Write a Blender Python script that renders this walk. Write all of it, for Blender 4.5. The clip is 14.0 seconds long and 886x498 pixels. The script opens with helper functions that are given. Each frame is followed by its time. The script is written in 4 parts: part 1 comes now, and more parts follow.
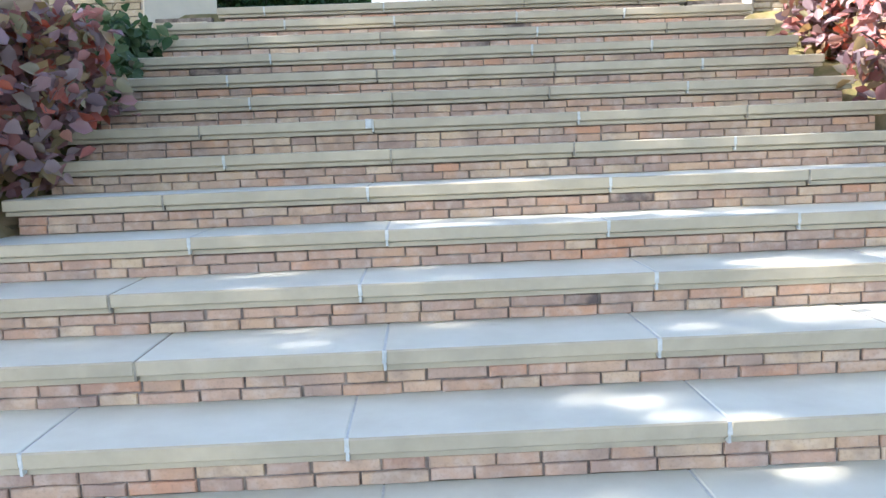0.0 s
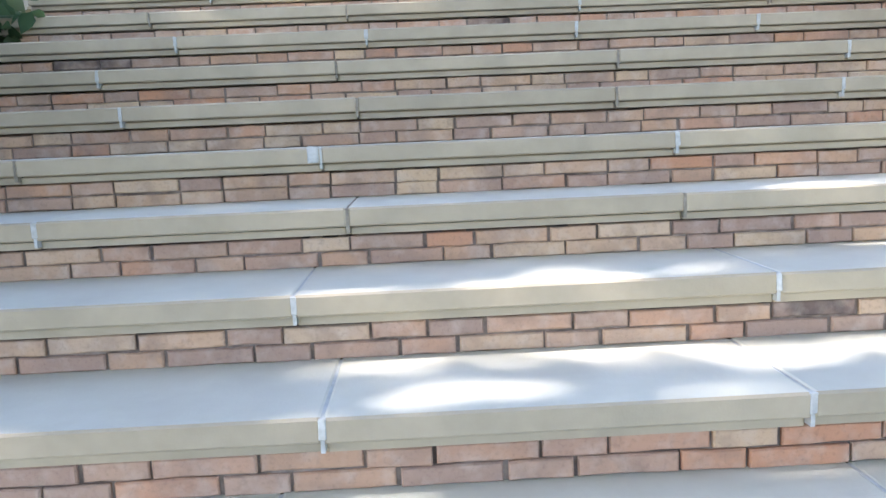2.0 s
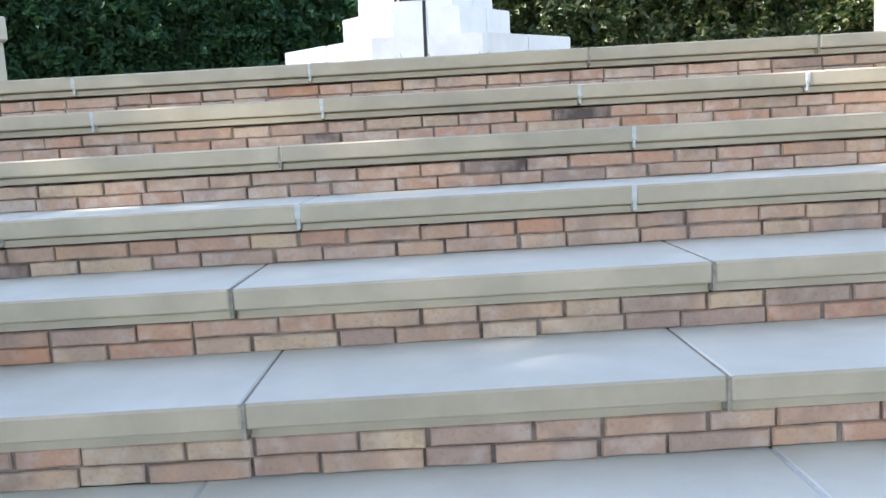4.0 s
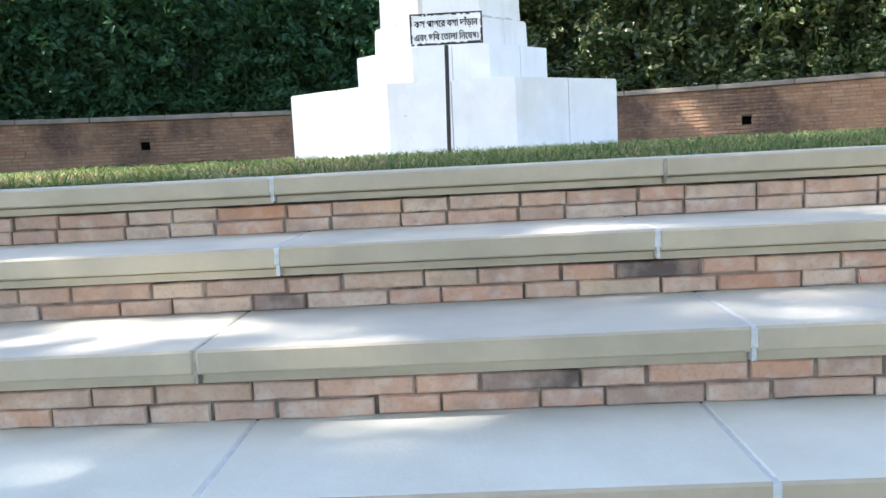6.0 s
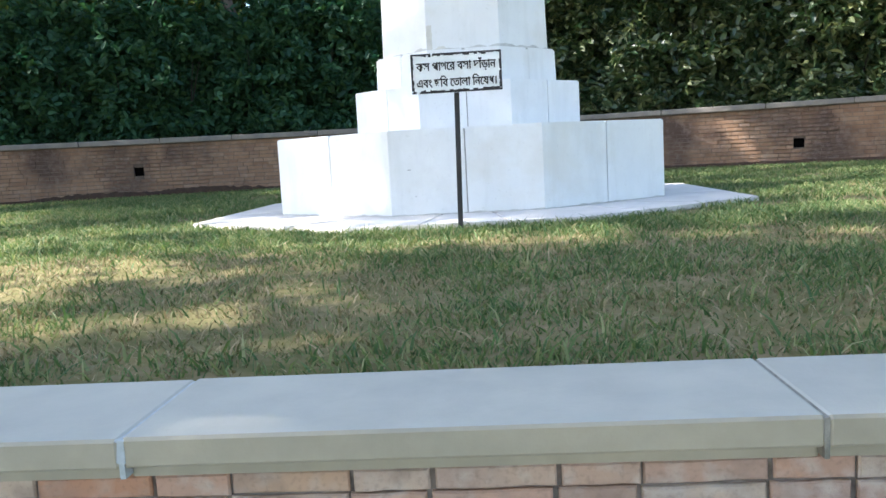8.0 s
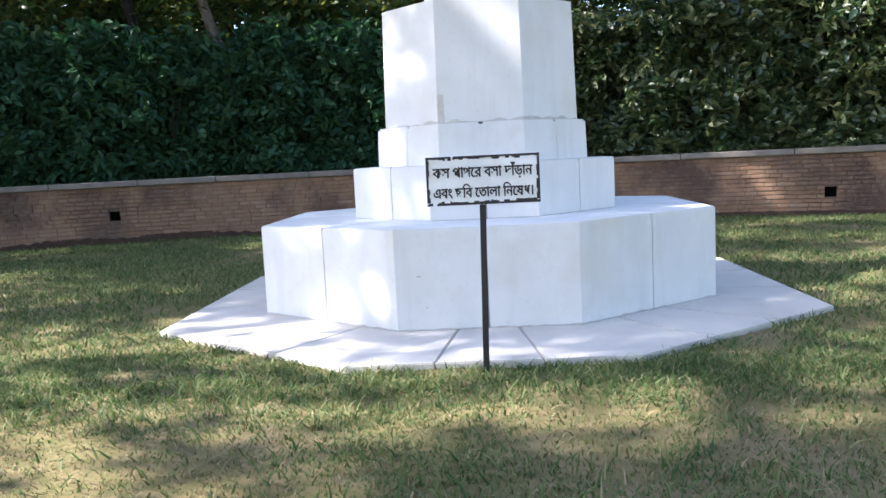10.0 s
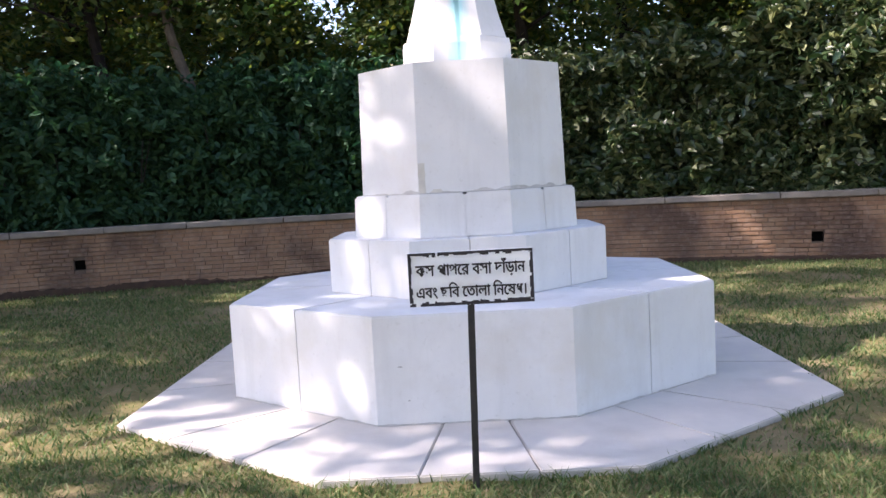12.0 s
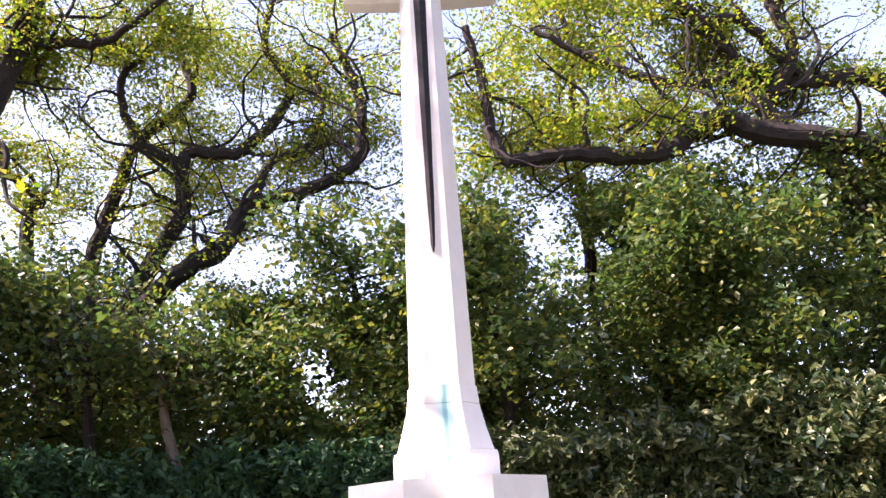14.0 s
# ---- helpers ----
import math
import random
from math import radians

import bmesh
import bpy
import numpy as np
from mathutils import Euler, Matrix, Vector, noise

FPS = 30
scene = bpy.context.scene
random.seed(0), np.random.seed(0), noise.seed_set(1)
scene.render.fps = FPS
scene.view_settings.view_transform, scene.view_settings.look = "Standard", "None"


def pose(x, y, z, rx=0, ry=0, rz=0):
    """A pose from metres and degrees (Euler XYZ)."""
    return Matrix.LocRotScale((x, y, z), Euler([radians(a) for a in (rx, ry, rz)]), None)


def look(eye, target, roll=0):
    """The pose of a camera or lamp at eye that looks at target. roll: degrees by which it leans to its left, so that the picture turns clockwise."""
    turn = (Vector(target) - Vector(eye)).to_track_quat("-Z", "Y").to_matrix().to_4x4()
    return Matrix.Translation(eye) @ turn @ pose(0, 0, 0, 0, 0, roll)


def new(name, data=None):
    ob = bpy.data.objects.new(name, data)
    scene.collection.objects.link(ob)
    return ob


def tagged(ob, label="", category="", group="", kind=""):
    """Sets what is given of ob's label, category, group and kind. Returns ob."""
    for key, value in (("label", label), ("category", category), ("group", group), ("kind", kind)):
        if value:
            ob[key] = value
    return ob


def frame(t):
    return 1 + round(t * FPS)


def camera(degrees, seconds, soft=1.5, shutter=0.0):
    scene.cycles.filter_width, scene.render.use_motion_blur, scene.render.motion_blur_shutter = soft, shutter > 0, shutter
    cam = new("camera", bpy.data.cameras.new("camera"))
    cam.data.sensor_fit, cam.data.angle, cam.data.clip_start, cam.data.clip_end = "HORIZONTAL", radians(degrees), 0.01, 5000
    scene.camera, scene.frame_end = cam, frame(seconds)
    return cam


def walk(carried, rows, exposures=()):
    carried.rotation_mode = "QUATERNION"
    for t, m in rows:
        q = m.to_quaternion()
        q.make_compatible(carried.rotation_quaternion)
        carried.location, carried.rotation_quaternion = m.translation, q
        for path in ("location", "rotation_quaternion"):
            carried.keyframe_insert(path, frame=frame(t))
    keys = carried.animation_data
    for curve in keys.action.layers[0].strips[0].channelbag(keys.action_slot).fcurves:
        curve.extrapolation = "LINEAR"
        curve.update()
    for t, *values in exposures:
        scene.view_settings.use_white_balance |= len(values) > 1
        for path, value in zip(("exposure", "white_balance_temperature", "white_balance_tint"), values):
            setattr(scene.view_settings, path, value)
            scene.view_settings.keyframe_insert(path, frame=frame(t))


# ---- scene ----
cam = camera(57.2, 14.0)
PATH = [
    (0, (0.777, -0.126, 1.151), (0.823, 1.857, 0.898), -2.2),
    (0.5, (0.803, 0.328, 1.128), (0.846, 2.309, 0.857), -2.4),
    (1, (0.851, 0.896, 1.239), (0.887, 2.877, 0.965), -2.6),
    (1.5, (0.832, 1.525, 1.305), (0.889, 3.503, 1.015), -2.4),
    (2, (0.828, 2.075, 1.347), (0.885, 4.056, 1.073), -2.5),
    (2.5, (0.879, 2.695, 1.542), (0.932, 4.675, 1.266), -2.6),
    (3, (0.922, 3.082, 1.68), (0.97, 5.063, 1.409), -2.6),
    (3.5, (0.991, 3.388, 1.884), (1.02, 5.371, 1.629), -3.0),
    (5.8, (1.138, 4.791, 2.452), (1.074, 6.776, 2.216), -2.9),
    (6, (1.146, 4.866, 2.51), (1.076, 6.852, 2.284), -2.9),
    (6.5, (1.236, 5.184, 2.553), (1.146, 7.168, 2.317), -3.2),
    (7, (1.231, 5.448, 2.688), (1.119, 7.433, 2.465), -2.7),
    (7.5, (1.2, 5.771, 2.869), (1.081, 7.755, 2.645), -3.0),
    (8, (1.215, 6.11, 2.968), (1.087, 8.092, 2.735), -3.1),
    (8.5, (1.16, 6.313, 3.114), (1.03, 8.297, 2.893), -2.8),
    (9, (1.09, 6.647, 3.279), (0.962, 8.63, 3.058), -3.0),
    (9.2, (1.079, 6.75, 3.319), (0.953, 8.734, 3.097), -3.0),
    (11.3, (0.993, 7.557, 3.83), (0.925, 9.545, 3.618), -2.8),
    (11.5, (0.998, 7.575, 3.829), (0.933, 9.564, 3.623), -2.9),
    (12, (1.007, 7.52, 3.859), (0.959, 9.512, 3.688), -3.1),
    (12.5, (1.01, 7.465, 3.913), (0.986, 9.465, 3.888), -3.0),
    (13, (0.984, 7.436, 3.968), (0.983, 9.428, 4.144), -3.1),
    (13.5, (0.974, 7.397, 4.062), (0.999, 9.355, 4.471), -3.2),
    (14, (1.021, 7.356, 4.205), (1.048, 9.238, 4.882), -3.5),
]
walk(cam, [(t, look(eye, target, roll)) for t, eye, target, roll in PATH],
     [(0, 2.5, 6350, 20), (2.0, 2.40, 6450, 23), (3.7, 2.48, 6450, 22), (6.0, 2.38, 6300, 18), (7.5, 2.15, 6250, 14), (9.0, 2.07, 5950, 15), (11.3, 1.63, 6350, 28), (12.5, 1.75, 6600, 29), (13.2, 1.97, 6800, 32), (14.0, 2.12, 7100, 42)])

# ---- world, sun, exposure ----
SUN = Vector((-0.72, -0.12, 0.68)).normalized()
world = bpy.data.worlds.new("World")
scene.world = world
world.use_nodes = True
wn = world.node_tree.nodes
sky = wn.new("ShaderNodeTexSky")
sky.sky_type = "NISHITA"
sky.sun_disc = False
sky.sun_elevation = math.asin(SUN.z)
sky.sun_rotation = math.atan2(SUN.x, SUN.y)
wn["Background"].inputs["Strength"].default_value = 0.15
world.node_tree.links.new(sky.outputs[0], wn["Background"].inputs["Color"])
sun = new("sun", bpy.data.lights.new("sun", "SUN"))
sun.data.energy, sun.data.angle, sun.data.color = 5.0, radians(0.7), (1.0, 0.95, 0.86)
sun.matrix_world = look(SUN * 30, (0, 0, 0))


# ---- materials ----
def mat(name, col, col2=None, scale=6.0, rough=0.8, bump=0.3, bscale=60.0, stain=None, sscale=1.5, samount=0.5, vary=0.0, island=False, spec=0.4, sub=0.0):
    """A two-scale noise material: col to col2 by fine noise, stain by broad noise, vary by object or island."""
    m = bpy.data.materials.new(name)
    m.use_nodes = True
    nt = m.node_tree
    n, l = nt.nodes, nt.links
    b = n["Principled BSDF"]
    b.inputs["Roughness"].default_value = rough
    b.inputs["Specular IOR Level"].default_value = spec
    tc = n.new("ShaderNodeTexCoord")
    geo = n.new("ShaderNodeNewGeometry")
    pos = geo.outputs["Position"]

    def noise_tex(sc, det=6.0, ro=0.6):
        t = n.new("ShaderNodeTexNoise")
        t.inputs["Scale"].default_value, t.inputs["Detail"].default_value, t.inputs["Roughness"].default_value = sc, det, ro
        l.new(pos, t.inputs["Vector"])
        return t.outputs["Fac"]

    def ramp(fac, lo, hi):
        r = n.new("ShaderNodeMapRange")
        r.inputs["From Min"].default_value, r.inputs["From Max"].default_value = lo, hi
        l.new(fac, r.inputs["Value"])
        return r.outputs["Result"]

    def mix(fac, a, c):
        x = n.new("ShaderNodeMix")
        x.data_type = "RGBA"
        for sock, v in ((x.inputs[0], fac), (x.inputs[6], a), (x.inputs[7], c)):
            if isinstance(v, (tuple, float)):
                sock.default_value = (*v, 1) if isinstance(v, tuple) else v
            else:
                l.new(v, sock)
        return x.outputs[2]

    out = mix(ramp(noise_tex(scale), 0.35, 0.65), col, col2 or tuple(c * 0.8 for c in col))
    if stain:
        f = ramp(noise_tex(sscale, 8.0, 0.65), 0.5, 0.72)
        mm = n.new("ShaderNodeMath")
        mm.operation = "MULTIPLY"
        l.new(f, mm.inputs[0])
        mm.inputs[1].default_value = samount
        out = mix(mm.outputs[0], out, stain)
    if vary:
        rnd = geo.outputs["Random Per Island"]
        if not island:
            oi = n.new("ShaderNodeObjectInfo")
            rnd = oi.outputs["Random"]
        h = n.new("ShaderNodeHueSaturation")
        h.inputs["Saturation"].default_value = 1.0
        v = n.new("ShaderNodeMapRange")
        v.inputs["To Min"].default_value, v.inputs["To Max"].default_value = 1 - vary, 1 + vary
        l.new(rnd, v.inputs["Value"])
        l.new(v.outputs["Result"], h.inputs["Value"])
        l.new(out, h.inputs["Color"])
        out = h.outputs["Color"]
    l.new(out, b.inputs["Base Color"])
    if bump:
        bn = n.new("ShaderNodeBump")
        bn.inputs["Strength"].default_value = bump
        bn.inputs["Distance"].default_value = 0.004
        l.new(noise_tex(bscale, 5.0), bn.inputs["Height"])
        l.new(bn.outputs[0], b.inputs["Normal"])
    return m


def brick_mat(name, cols, stain, samount, sscale=3.0, smear=0.55):
    """Brick whose colour is picked for each brick from a short ramp, with weathering."""
    m = mat(name, (0.4, 0.3, 0.2), rough=0.9, bump=0.5, bscale=120)
    nt = m.node_tree
    n, l = nt.nodes, nt.links
    b = n["Principled BSDF"]
    oi, geo = n.new("ShaderNodeObjectInfo"), n.new("ShaderNodeNewGeometry")
    add = n.new("ShaderNodeMath")
    add.operation = "ADD"
    l.new(oi.outputs["Random"], add.inputs[0])
    l.new(geo.outputs["Random Per Island"], add.inputs[1])
    fr = n.new("ShaderNodeMath")
    fr.operation = "FRACT"
    l.new(add.outputs[0], fr.inputs[0])
    cr = n.new("ShaderNodeValToRGB")
    while len(cr.color_ramp.elements) < len(cols):
        cr.color_ramp.elements.new(0.5)
    for i, (e, c) in enumerate(zip(cr.color_ramp.elements, cols)):
        e.position, e.color = i / (len(cols) - 1), (*c, 1)
    l.new(fr.outputs[0], cr.inputs["Fac"])
    prev = cr.outputs[0]
    for sc, lo, hi, c, amt in ((sscale, 0.47, 0.63, stain, samount), (17.0, 0.48, 0.68, (0.54, 0.47, 0.40), smear), (11.0, 0.55, 0.68, (0.22, 0.16, 0.13), 0.35), (90.0, 0.52, 0.75, (0.14, 0.10, 0.08), 0.3)):
        t, r, x = n.new("ShaderNodeTexNoise"), n.new("ShaderNodeMapRange"), n.new("ShaderNodeMix")
        t.inputs["Scale"].default_value, t.inputs["Detail"].default_value = sc, 7.0
        l.new(geo.outputs["Position"], t.inputs["Vector"])
        r.inputs["From Min"].default_value, r.inputs["From Max"].default_value, r.inputs["To Max"].default_value = lo, hi, amt
        l.new(t.outputs["Fac"], r.inputs["Value"])
        x.data_type = "RGBA"
        l.new(r.outputs["Result"], x.inputs[0])
        l.new(prev, x.inputs[6])
        x.inputs[7].default_value = (*c, 1)
        prev = x.outputs[2]
    l.new(prev, b.inputs["Base Color"])
    return m


def weather(m, copper=False):
    """Adds rain streaks and fine grime to a pale stone, and a copper run-off down the middle of the front."""
    n, l = m.node_tree.nodes, m.node_tree.links
    b = n["Principled BSDF"]
    prev = b.inputs["Base Color"].links[0].from_socket
    geo = n.new("ShaderNodeNewGeometry")

    def layer(fac, amount, colour, prev):
        r, x = n.new("ShaderNodeMapRange"), n.new("ShaderNodeMix")
        r.inputs["From Min"].default_value, r.inputs["From Max"].default_value, r.inputs["To Max"].default_value = fac[1], fac[2], amount
        l.new(fac[0], r.inputs["Value"])
        x.data_type = "RGBA"
        l.new(r.outputs["Result"], x.inputs[0])
        l.new(prev, x.inputs[6])
        x.inputs[7].default_value = (*colour, 1)
        return x.outputs[2]

    def stretched(scale, detail, sx, sz):
        mp, t = n.new("ShaderNodeMapping"), n.new("ShaderNodeTexNoise")
        mp.inputs["Scale"].default_value = (sx, sx, sz)
        l.new(geo.outputs["Position"], mp.inputs["Vector"])
        t.inputs["Scale"].default_value, t.inputs["Detail"].default_value, t.inputs["Roughness"].default_value = scale, detail, 0.65
        l.new(mp.outputs[0], t.inputs["Vector"])
        return t.outputs["Fac"]

    prev = layer((stretched(5.0, 6.0, 1.0, 0.14), 0.52, 0.75), 0.45, (0.56, 0.56, 0.53), prev)
    prev = layer((stretched(34.0, 6.0, 1.0, 1.0), 0.60, 0.78), 0.5, (0.50, 0.49, 0.45), prev)
    prev = layer((stretched(1.3, 4.0, 1.0, 1.0), 0.52, 0.7), 0.35, (0.74, 0.68, 0.58), prev)
    if copper:
        sep, mth = n.new("ShaderNodeSeparateXYZ"), []
        l.new(geo.outputs["Position"], sep.inputs[0])
        ops = (("SUBTRACT", sep.outputs[0], 1.052), ("ABSOLUTE", None, 0), ("MULTIPLY_ADD", None, -13.0))
        cur = None
        for op, first, val in ops:
            q = n.new("ShaderNodeMath")
            q.operation = op
            l.new(first if first else cur, q.inputs[0])
            q.inputs[1].default_value = val
            if op == "MULTIPLY_ADD":
                l.new(stretched(16.0, 3.0, 1.0, 0.12), q.inputs[2])
            cur = q.outputs[0]
        prev = layer((cur, -0.55, 0.15), 0.9, (0.36, 0.68, 0.71), prev)
        prev = layer((cur, 0.22, 0.42), 0.8, (0.14, 0.36, 0.38), prev)
    l.new(prev, b.inputs["Base Color"])
    return m


def leaf_mat(name, a, b2, rough=0.45, trans=0.3, spec=0.5):
    """Leaves: colour by leaf, glossy, letting some light through."""
    m = bpy.data.materials.new(name)
    m.use_nodes = True
    n, l = m.node_tree.nodes, m.node_tree.links
    b = n["Principled BSDF"]
    b.inputs["Roughness"].default_value = rough
    b.inputs["Specular IOR Level"].default_value = spec
    geo = n.new("ShaderNodeNewGeometry")
    cr = n.new("ShaderNodeValToRGB")
    cols = [a, b2] if isinstance(a[0], float) else a
    while len(cr.color_ramp.elements) < len(cols):
        cr.color_ramp.elements.new(0.5)
    for i, (e, c) in enumerate(zip(cr.color_ramp.elements, cols)):
        e.position, e.color = i / (len(cols) - 1), (*c, 1)
    l.new(geo.outputs["Random Per Island"], cr.inputs["Fac"])
    l.new(cr.outputs[0], b.inputs["Base Color"])
    tr, mx = n.new("ShaderNodeBsdfTranslucent"), n.new("ShaderNodeMixShader")
    br = n.new("ShaderNodeHueSaturation")
    br.inputs["Value"].default_value, br.inputs["Saturation"].default_value = 1.6, 1.15
    l.new(cr.outputs[0], br.inputs["Color"])
    l.new(br.outputs[0], tr.inputs["Color"])
    mx.inputs[0].default_value = trans
    l.new(b.outputs[0], mx.inputs[1])
    l.new(tr.outputs[0], mx.inputs[2])
    l.new(mx.outputs[0], n["Material Output"].inputs["Surface"])
    return m


# Tread tops paler, bluer than fronts: skylight put into the colour, besides real wear.
M_TREAD = mat("skylit_worn_tread", (0.57, 0.59, 0.505), (0.515, 0.53, 0.45), scale=4, rough=0.45, bump=0.25, bscale=90, stain=(0.44, 0.43, 0.36), sscale=2.6, samount=0.4, vary=0.05, spec=0.5)
# Greyer, less blue tread tops for the uppermost steps.
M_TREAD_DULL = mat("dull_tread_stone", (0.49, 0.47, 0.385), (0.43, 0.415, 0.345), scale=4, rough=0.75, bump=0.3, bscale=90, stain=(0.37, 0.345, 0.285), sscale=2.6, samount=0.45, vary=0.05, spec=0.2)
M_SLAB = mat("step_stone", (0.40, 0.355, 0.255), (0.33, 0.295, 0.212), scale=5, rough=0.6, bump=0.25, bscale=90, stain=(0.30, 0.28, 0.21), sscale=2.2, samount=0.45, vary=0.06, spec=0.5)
M_DARKJOINT = mat("dark_joint", (0.30, 0.28, 0.23), (0.16, 0.15, 0.12), scale=30, rough=0.95)
M_JOINT = mat("joint_mortar", (0.50, 0.54, 0.53), (0.38, 0.41, 0.40), scale=40, rough=0.9, bump=0.5)
M_MORTAR = mat("brick_mortar", (0.30, 0.25, 0.21), (0.10, 0.08, 0.065), scale=14, rough=0.95, bump=0.6)
M_BRICK = brick_mat("step_brick", [(0.48, 0.33, 0.215), (0.43, 0.265, 0.18), (0.51, 0.385, 0.255), (0.46, 0.31, 0.22), (0.41, 0.27, 0.195), (0.34, 0.24, 0.19), (0.48, 0.335, 0.23), (0.52, 0.40, 0.28), (0.47, 0.25, 0.15), (0.46, 0.315, 0.23), (0.40, 0.28, 0.21)], (0.25, 0.19, 0.165), 0.45, 5.0, 0.33)
M_BRICK_PALE = brick_mat("mortar_smeared_brick", [(0.50, 0.36, 0.26), (0.46, 0.30, 0.22), (0.52, 0.40, 0.30), (0.48, 0.34, 0.26), (0.50, 0.29, 0.19), (0.47, 0.33, 0.25)], (0.30, 0.23, 0.20), 0.4, 6.0, 0.6)
M_BRICK_DARK = brick_mat("sooty_brick", [(0.24, 0.18, 0.15), (0.28, 0.20, 0.16), (0.20, 0.15, 0.12)], (0.06, 0.05, 0.05), 0.8, 9.0, 0.3)
# Near-black that stands for the shade in the weep holes.
M_VOID = mat("hole_shade_black", (0.006, 0.005, 0.005), (0.003, 0.003, 0.003), rough=1.0, spec=0.0)
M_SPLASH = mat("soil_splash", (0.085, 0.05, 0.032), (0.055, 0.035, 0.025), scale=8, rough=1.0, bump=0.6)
M_WBRICK = brick_mat("wall_brick", [(0.27, 0.155, 0.09), (0.31, 0.185, 0.11), (0.24, 0.135, 0.08), (0.33, 0.21, 0.135), (0.29, 0.165, 0.095)], (0.075, 0.045, 0.035), 0.9, 1.1, 0.12)
M_COPING = mat("coping_stone", (0.25, 0.22, 0.18), (0.17, 0.15, 0.13), scale=4, stain=(0.12, 0.11, 0.09), rough=0.85)
M_PIER = mat("pier_stone", (0.50, 0.46, 0.37), (0.44, 0.41, 0.34), scale=4, rough=0.8, bump=0.2)
M_WHITE = mat("white_stone", (0.77, 0.77, 0.755), (0.72, 0.72, 0.71), scale=3, rough=0.7, bump=0.12, bscale=80, stain=(0.60, 0.60, 0.57), sscale=2.6, samount=0.5)
weather(M_WHITE)
M_FOOT = weather(mat("copper_washed_stone", (0.77, 0.77, 0.755), (0.72, 0.72, 0.71), scale=3, rough=0.7, bump=0.12, bscale=80, stain=(0.60, 0.60, 0.57), sscale=2.6, samount=0.4), copper=True)
M_WJOINT = mat("white_joint", (0.30, 0.29, 0.27), (0.42, 0.41, 0.38), scale=12, bump=0.2)
M_APRON = mat("apron_stone", (0.66, 0.615, 0.55), (0.58, 0.545, 0.495), scale=3, rough=0.75, stain=(0.46, 0.42, 0.36), sscale=2.0, samount=0.4)
M_EDGE = mat("apron_edge", (0.20, 0.19, 0.17), (0.13, 0.12, 0.11), scale=9)
M_BRONZE = mat("bronze", (0.022, 0.022, 0.026), (0.032, 0.032, 0.036), scale=20, rough=0.8, spec=0.2, bump=0.1)
M_POST = mat("post_paint", (0.018, 0.018, 0.02), (0.03, 0.028, 0.026), scale=30, rough=0.55, bump=0.2)
M_BOARD = mat("board_white", (0.86, 0.88, 0.88), (0.80, 0.82, 0.83), scale=14, rough=0.5, bump=0.1, stain=(0.6, 0.55, 0.48), sscale=9, samount=0.3)
M_INK = mat("board_black", (0.02, 0.02, 0.025), (0.035, 0.03, 0.03), scale=40, rough=0.6, bump=0)
M_DRIP = mat("drip_grime", (0.68, 0.65, 0.58), (0.58, 0.56, 0.50), scale=18, rough=0.85, bump=0.2)
M_CHIP = mat("chip_grime", (0.45, 0.44, 0.42), (0.36, 0.35, 0.33), scale=30, rough=0.9, bump=0.2)
M_GROUND = mat("ground_soil", (0.12, 0.118, 0.046), (0.20, 0.16, 0.078), scale=14.0, rough=1.0, bump=0.8, bscale=40, stain=(0.31, 0.23, 0.15), sscale=1.3, samount=0.75, spec=0.1)
M_PAVE = mat("paving", (0.26, 0.24, 0.20), (0.20, 0.19, 0.16), scale=6, rough=0.8, stain=(0.25, 0.24, 0.2))
M_GRASS = leaf_mat("grass", [(0.05, 0.095, 0.035), (0.08, 0.135, 0.045), (0.14, 0.18, 0.065), (0.26, 0.26, 0.13)], None, rough=0.6, trans=0.25, spec=0.2)
M_DRY = leaf_mat("dry_grass", [(0.26, 0.21, 0.12), (0.36, 0.29, 0.18), (0.15, 0.13, 0.065), (0.10, 0.12, 0.045)], None, rough=0.8, trans=0.15, spec=0.1)
M_BARK = mat("bark", (0.026, 0.021, 0.018), (0.014, 0.011, 0.010), scale=9, rough=0.95, bump=0.9, bscale=30)
M_PALEBARK = mat("pale_bark", (0.17, 0.14, 0.11), (0.11, 0.09, 0.07), scale=9, rough=0.95, bump=0.6, bscale=30)
M_HEDGE_L = leaf_mat("hedge_leaf_dark", [(0.012, 0.045, 0.022), (0.026, 0.078, 0.036), (0.016, 0.055, 0.028), (0.05, 0.125, 0.055), (0.03, 0.07, 0.02)], None, rough=0.6, trans=0.2, spec=0.25)
M_HEDGE_R = leaf_mat("hedge_leaf_light", [(0.014, 0.036, 0.014), (0.033, 0.066, 0.022), (0.022, 0.05, 0.018), (0.075, 0.105, 0.038), (0.024, 0.045, 0.016), (0.21, 0.23, 0.10), (0.04, 0.065, 0.022)], None, rough=0.4, trans=0.2)
M_LEAF = leaf_mat("tree_leaf", [(0.03, 0.068, 0.022), (0.05, 0.098, 0.03), (0.07, 0.12, 0.032), (0.042, 0.084, 0.03), (0.19, 0.20, 0.045), (0.055, 0.10, 0.028)], None, rough=0.45, trans=0.38, spec=0.5)
M_LEAF_HI = leaf_mat("canopy_leaf", [(0.05, 0.095, 0.018), (0.08, 0.14, 0.025), (0.13, 0.18, 0.03), (0.20, 0.21, 0.04), (0.14, 0.11, 0.04)], None, rough=0.45, trans=0.55)
M_RED = leaf_mat("red_leaf", [(0.26, 0.13, 0.13), (0.32, 0.14, 0.12), (0.18, 0.13, 0.15), (0.28, 0.22, 0.22), (0.24, 0.14, 0.15), (0.44, 0.11, 0.07), (0.22, 0.17, 0.13), (0.32, 0.22, 0.10), (0.19, 0.18, 0.10), (0.28, 0.17, 0.19)], None, rough=0.4, trans=0.25)
